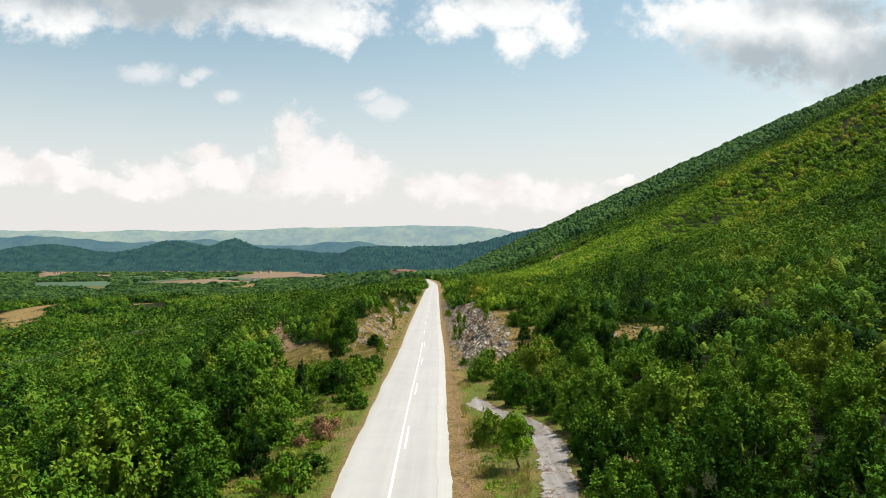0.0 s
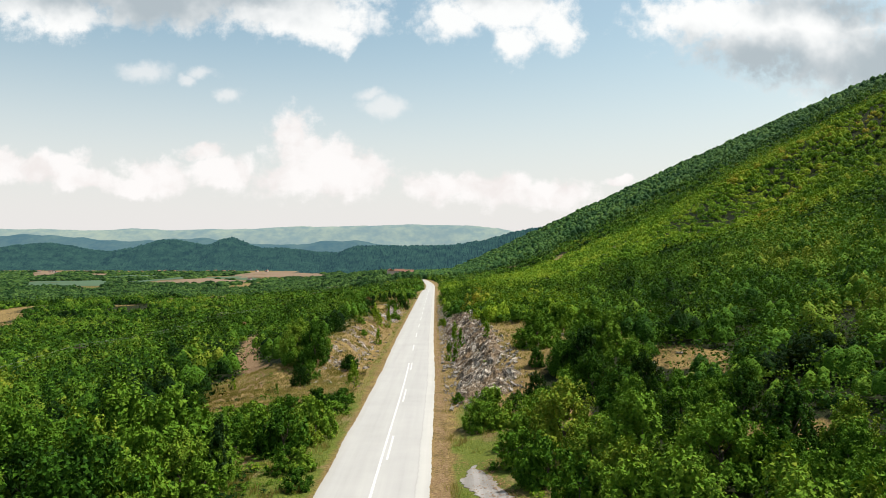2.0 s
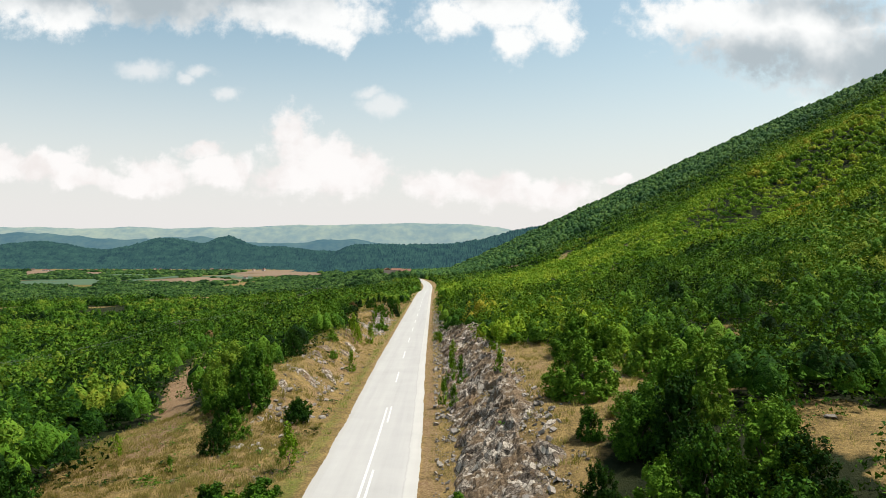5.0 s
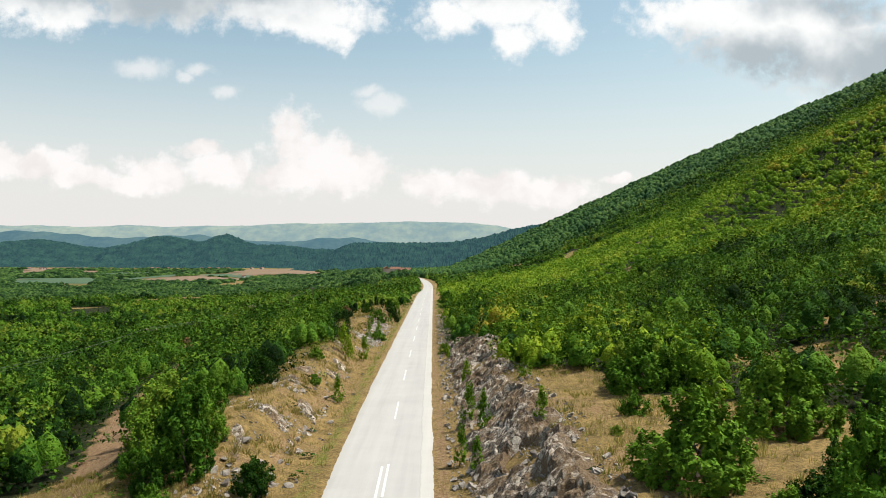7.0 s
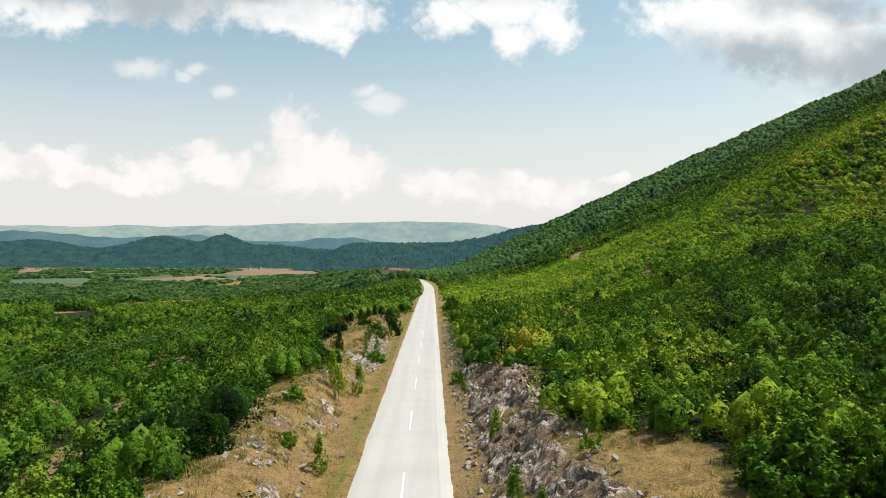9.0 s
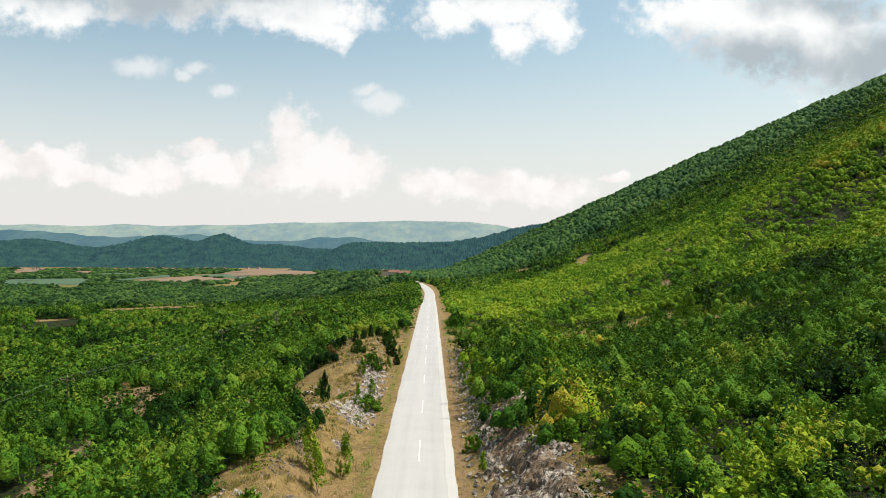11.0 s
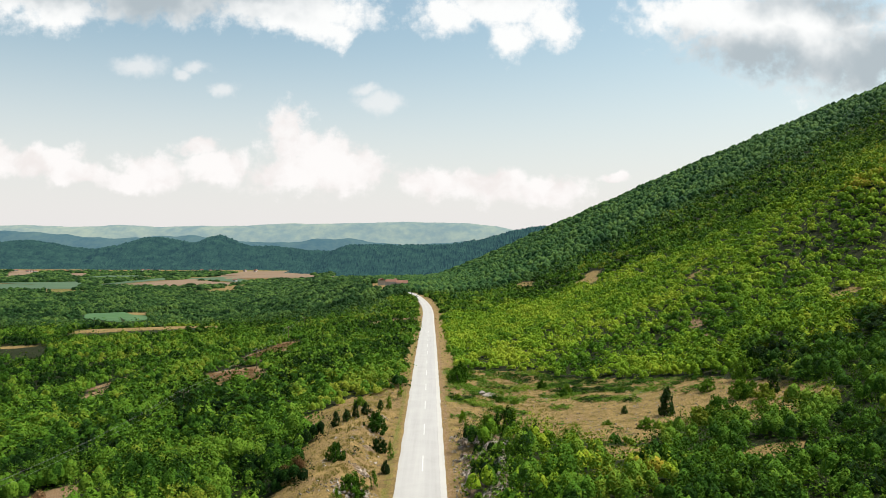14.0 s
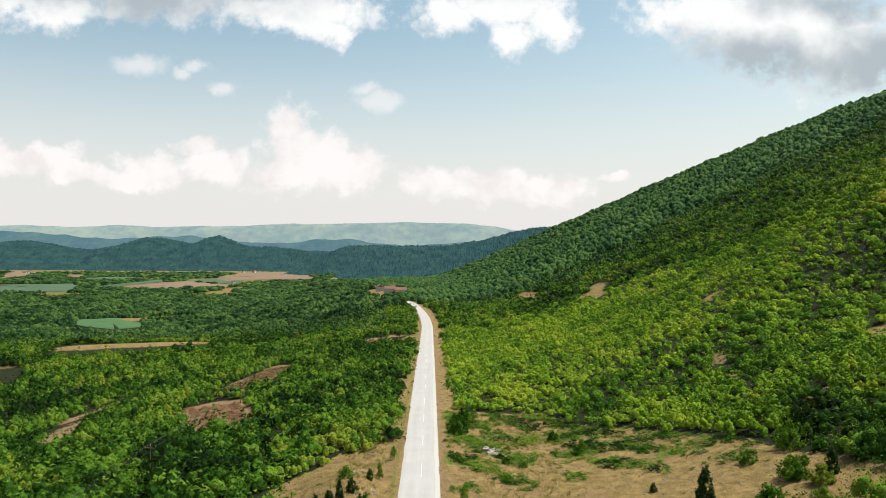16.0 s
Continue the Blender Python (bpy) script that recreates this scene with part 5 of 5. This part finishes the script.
for cx, cy, sx, sy, n, *mult in spots:
    for k in range(n):
        px, py, s = cx + rng.normal() * sx, cy + rng.normal() * sy, rng.choice([0.25, 0.35, 0.45, 0.6, 0.8]) * (mult[0] if mult else 1.0)
        if abs(px - float(road_x(py))) < 4.6:
            continue
        ob = new("boulder", stones[rng.randint(8)])
        ob.matrix_basis = pose(px, py, float(height(px, py)) + 0.10 * s, rng.uniform(-20, 20), rng.uniform(-20, 20), rng.uniform(0, 360)) @ Matrix.Scale(s, 4)
        tagged(ob, "pale grey weathered limestone boulder half sunk in dry ground", "boulder", "limestone boulders")


def scatter_mesh(name, tv, tf, x, y, s, mat, rng, lift, label, category, stretch=None):
    """Many small copies of a few templates joined in one mesh."""
    vs, fs, base = [], [], 0
    z = height(x, y)
    pick, turn = rng.randint(0, len(tv), len(x)), rng.uniform(0, 6.283, len(x))
    st = np.ones(len(x)) if stretch is None else stretch
    for k in range(len(tv)):
        i = np.nonzero(pick == k)[0]
        c, sn, sc = np.cos(turn[i])[:, None], np.sin(turn[i])[:, None], s[i][:, None]
        t = tv[k]
        px, py = x[i][:, None] + sc * (c * t[None, :, 0] - sn * t[None, :, 1]), y[i][:, None] + sc * (sn * t[None, :, 0] + c * t[None, :, 1])
        pz = z[i][:, None] + sc * st[i][:, None] * t[None, :, 2] + lift
        vs.append(np.stack([px, py, pz], -1).reshape(-1, 3))
        fs.append((tf[k][None] + (np.arange(len(i)) * len(t))[:, None, None] + base).reshape(-1, 3))
        base += len(i) * len(t)
    return tagged(new(name, mesh_from(name, np.concatenate(vs), np.concatenate(fs), mat)), label, category, kind="stuff")


def pebble(rng):
    """An angular chip of rock."""
    v = np.array([(x, y, z) for x in (-0.5, 0.5) for y in (-0.5, 0.5) for z in (-0.3, 0.4)]) * rng.uniform(0.55, 1.25, (8, 3)) * np.array([1.15, 0.85, 0.8])
    q = [(0, 1, 3, 2), (4, 6, 7, 5), (0, 4, 5, 1), (2, 3, 7, 6), (1, 5, 7, 3)]
    turn = np.array(Euler(rng.uniform(-0.7, 0.7, 3)).to_matrix())
    return v @ turn.T, np.array([(a, b, c) for a, b, c, d in q] + [(a, c, d) for a, b, c, d in q])


peb = [pebble(rng) for _ in range(16)]
n = 22000
py = rng.uniform(84, 335, n)
left = rng.rand(n) < 0.5
pv = np.where(left, -rng.uniform(4.6, 15, n), rng.uniform(4.2, 13, n))
px = road_x(py) + pv
clump = waves(px, py, 7, 61) + 0.5 * waves(px, py, 2.5, 62)
dry_here = openness(px, py)[0] > 0.4
keep = dry_here & (clump > 0.26) & ~((py > 270) & ~left)
px, py = px[keep], py[keep]
scatter_mesh("rubble", [p[0] for p in peb], [p[1] for p in peb], px, py, 0.05 + 0.22 * rng.rand(len(px)) ** 3, STONE, rng, 0.0, "loose pale limestone rubble on the banks", "rubble")
n = 5200
py = rng.uniform(90, 266, n)
px = road_x(py) + 4.4 + 7.8 * rng.rand(n) ** 1.1
keep = waves(px, py, 8, 64) > -0.25
px, py = px[keep], py[keep]
scatter_mesh("scree", [p[0] for p in peb], [p[1] for p in peb], px, py, 0.07 + 0.34 * rng.rand(len(px)) ** 4, STONE, rng, 0.12, "grey limestone scree on the rock cutting", "scree")
n = 5200
py = np.where(rng.rand(n) < 0.5, rng.uniform(108, 165, n), rng.uniform(190, 292, n))
px = road_x(py) - 6.2 - 7 * rng.rand(n)
keep = waves(px, py, 9, 66) + 0.5 * waves(px, py, 3, 67) > 0.20
px, py = px[keep], py[keep]
scatter_mesh("scree", [p[0] for p in peb], [p[1] for p in peb], px, py, 0.08 + 0.36 * rng.rand(len(px)) ** 4, STONE, rng, 0.0, "pale broken limestone rubble on the bank", "scree")
n = 1500
py = rng.uniform(194, 236, n)
px = road_x(py) - 7.6 + rng.normal(size=n) * 1.0 + 0.6 * waves(py * 0, py, 11, 69)
scatter_mesh("scree", [p[0] for p in peb], [p[1] for p in peb], px, py, 0.10 + 0.55 * rng.rand(n) ** 3, STONE, rng, 0.02, "strip of pale limestone rubble along the bank", "scree")
n = 1600
px, py = rng.uniform(-3, 60, n), rng.uniform(250, 345, n)
keep = inside(px, py, MEADOW)
px, py = px[keep], py[keep]
scatter_mesh("rubble", [p[0] for p in peb], [p[1] for p in peb], px, py, rng.uniform(0.08, 0.28, len(px)), STONE, rng, 0.02, "scattered pale stones in a dry meadow", "rubble")

# ---- grasses and low scrub ----


def tuft(rng, blades):
    v = []
    for _ in range(blades):
        a, r, lean = rng.uniform(0, 6.283), rng.uniform(0, 0.5), rng.uniform(0.1, 0.55)
        bx, by, w = r * math.cos(a), r * math.sin(a), rng.uniform(0.03, 0.06)
        t = rng.uniform(0, 6.283)
        h = rng.uniform(0.5, 1.0)
        v += [(bx - w * math.cos(t), by - w * math.sin(t), 0), (bx + w * math.cos(t), by + w * math.sin(t), 0), (bx + lean * math.cos(a), by + lean * math.sin(a), h)]
    return np.array(v), np.arange(blades * 3).reshape(-1, 3)


tufts = [tuft(rng, 4) for _ in range(8)]
tv, tf = [t[0] for t in tufts], [t[1] for t in tufts]
n = 115000
py = 34 + 311 * rng.rand(n) ** 1.15
px = road_x(py) + rng.uniform(-34, 66, n)
d, g, b = openness(px, py)
keep = (d > 0.5) & (np.abs(px - road_x(py)) > 3.9) & (b < 0.75) & (np.abs(px - lane_x(py)) > np.where(py < 74, 1.6, 0))
px, py, g = px[keep], py[keep], g[keep]
w = waves(px, py, 6, 71)
tall = rng.uniform(0.18, 0.45, len(px)) * (1 + 0.7 * w)
green = g + 0.3 * w + rng.uniform(-0.25, 0.25, len(px)) > 0.42
scatter_mesh("dry_grass", tv, tf, px[~green], py[~green], tall[~green], STRAW, rng, -0.02, "dry straw-coloured grass on verges and clearings", "grass")
scatter_mesh("verge_grass", tv, tf, px[green], py[green], tall[green] * 1.1, VERGE, rng, -0.02, "green and yellow verge grass along the road", "grass")
clumps = [tuft(rng, 13) for _ in range(6)]
n = 13000
py = rng.uniform(30, 345, n)
pv = np.where(rng.rand(n) < 0.5, -np.where(py < 90, rng.uniform(4.2, 10, n), rng.uniform(6.5, 14, n)), np.where(py < 80, rng.uniform(4.6, 8.2, n), rng.uniform(10.5, 24, n)))
px = road_x(py) + pv
d, g, b = openness(px, py)
keep = (d > 0.6) & (b < 0.5) & (waves(px, py, 5, 75) + 0.5 * waves(px, py, 1.8, 76) > 0.05) & (np.abs(px - lane_x(py)) > np.where(py < 74, 1.6, 0))
px, py = px[keep], py[keep]
scatter_mesh("tall_grass", [t[0] for t in clumps], [t[1] for t in clumps], px, py, rng.uniform(0.35, 0.65, len(px)), STRAW, rng, -0.03, "tall dry golden grass in clumps on the bank tops", "grass")
low_t = [crown_template(rng, 34, 5, 0.26, 0.5, False).reshape(-1, 3) for _ in range(5)]
low_f = [np.arange(len(t)).reshape(-1, 3) for t in low_t]
n = 11000
px, py = rng.uniform(-30, 62, n), rng.uniform(34, 345, n)
d, g, b = openness(px, py)
keep = (g > 0.6) & (np.abs(px - road_x(py)) > 5.5) & inside(px, py, MEADOW) | (d > 0.5) & (rng.rand(n) < 0.05) & (np.abs(px - road_x(py)) > 5) & (np.abs(px - lane_x(py)) > 2) | (py < 86) & (px < road_x(py) - 6) & (px > road_x(py) - 15) & (waves(px, py, 7, 91) > -0.5)
px, py = px[keep], py[keep]
scatter_mesh("low_scrub", low_t, low_f, px, py, rng.uniform(0.4, 1.0, len(px)), WOODS, rng, 0.0, "low green bramble and bracken scrub in clearings", "scrub", rng.uniform(0.5, 0.9, len(px)))
n = 6000
px, py = rng.uniform(-31, -6, n), rng.uniform(91, 128, n)
yard = inside(px, py, LEFT_YARD) & (px < road_x(py) - 5)
k = yard & (waves(px, py, 6, 101) + 0.5 * waves(px, py, 2, 102) > 0.25)
scatter_mesh("low_scrub", low_t, low_f, px[k], py[k], rng.uniform(0.12, 0.4, k.sum()), WOODS, rng, 0.0, "low green scrub creeping over the dry clearing", "scrub", rng.uniform(0.4, 0.8, k.sum()))
k = yard & (waves(px, py, 6, 101) < 0.3)
scatter_mesh("dry_grass", [t[0] for t in clumps], [t[1] for t in clumps], px[k], py[k], rng.uniform(0.22, 0.5, k.sum()), STRAW, rng, -0.03, "dry straw-coloured grass clumps on the clearing", "grass")
n = 9000
py = rng.uniform(34, 86, n)
side = np.where(rng.rand(n) < 0.62, -1, 1)
px = road_x(py) + side * np.where(side < 0, rng.uniform(5.4, 13, n), rng.uniform(5.2, 14, n))
keep = (waves(px, py, 5, 97) + 0.6 * waves(px, py, 1.6, 98) > 0.0) & (np.abs(px - lane_x(py)) > 1.5)
px, py = px[keep], py[keep]
scatter_mesh("weeds", low_t, low_f, px, py, rng.uniform(0.14, 0.42, len(px)), SUNNY_GREEN, rng, 0.0, "low bright green weeds on the roadside verge", "weeds", rng.uniform(0.4, 0.9, len(px)))
n = 6500
px, py = rng.uniform(0, 58, n), rng.uniform(280, 346, n)
keep = inside(px, py, MEADOW) & (waves(px, py, 15, 21) + 0.5 * waves(px, py, 5, 23) + 0.012 * (py - 316) + 0.020 * np.maximum(px - 28, 0) > -0.10) & (px > road_x(py) + 5)
px, py = px[keep], py[keep]
scatter_mesh("low_scrub", low_t, low_f, px, py, rng.uniform(0.5, 1.2, len(px)), WOODS, rng, 0.0, "low green bramble and bracken in the dry meadow", "scrub", rng.uniform(0.35, 0.7, len(px)))
n = 1300
k = rng.randint(0, 2, n)
f = rng.rand(n)
px = np.where(k == 0, -57 - 12 * f, -71 + 9 * f) + rng.uniform(-7.5, 7.5, n) * np.where(k == 0, 1, 0.7)
py = np.where(k == 0, 354 + 34 * f, 412 + 46 * f)
scatter_mesh("brushwood", low_t, low_f, px, py, rng.uniform(0.5, 1.3, n), DRY_LEAF, rng, 0.0, "felled reddish brown brushwood under the power line", "brushwood", rng.uniform(0.4, 0.8, n))

# leaf litter on the old lane
n = 12000
py = rng.uniform(24, 72, n)
px = lane_x(py) + rng.uniform(-1.2, 1.3, n)
keep = rng.rand(n) < 0.16 + 0.35 * waves(px, py, 7, 95) + 0.40 * np.maximum(px - lane_x(py) - 0.2, 0)
px, py = px[keep], py[keep]
flat_t = [np.array([(-0.5, -0.3, 0.05), (0.5, -0.2, 0.09), (0.05, 0.5, 0.06)]), np.array([(-0.4, 0.3, 0.08), (0.5, 0.4, 0.05), (0.0, -0.5, 0.07)])]
scatter_mesh("leaf_litter", flat_t, [np.array([[0, 1, 2]])] * 2, px, py, rng.uniform(0.08, 0.24, len(px)), DRY_LEAF, rng, 0.06, "brown leaf litter and twigs on the old lane", "leaf litter", np.full(len(px), 0.4))
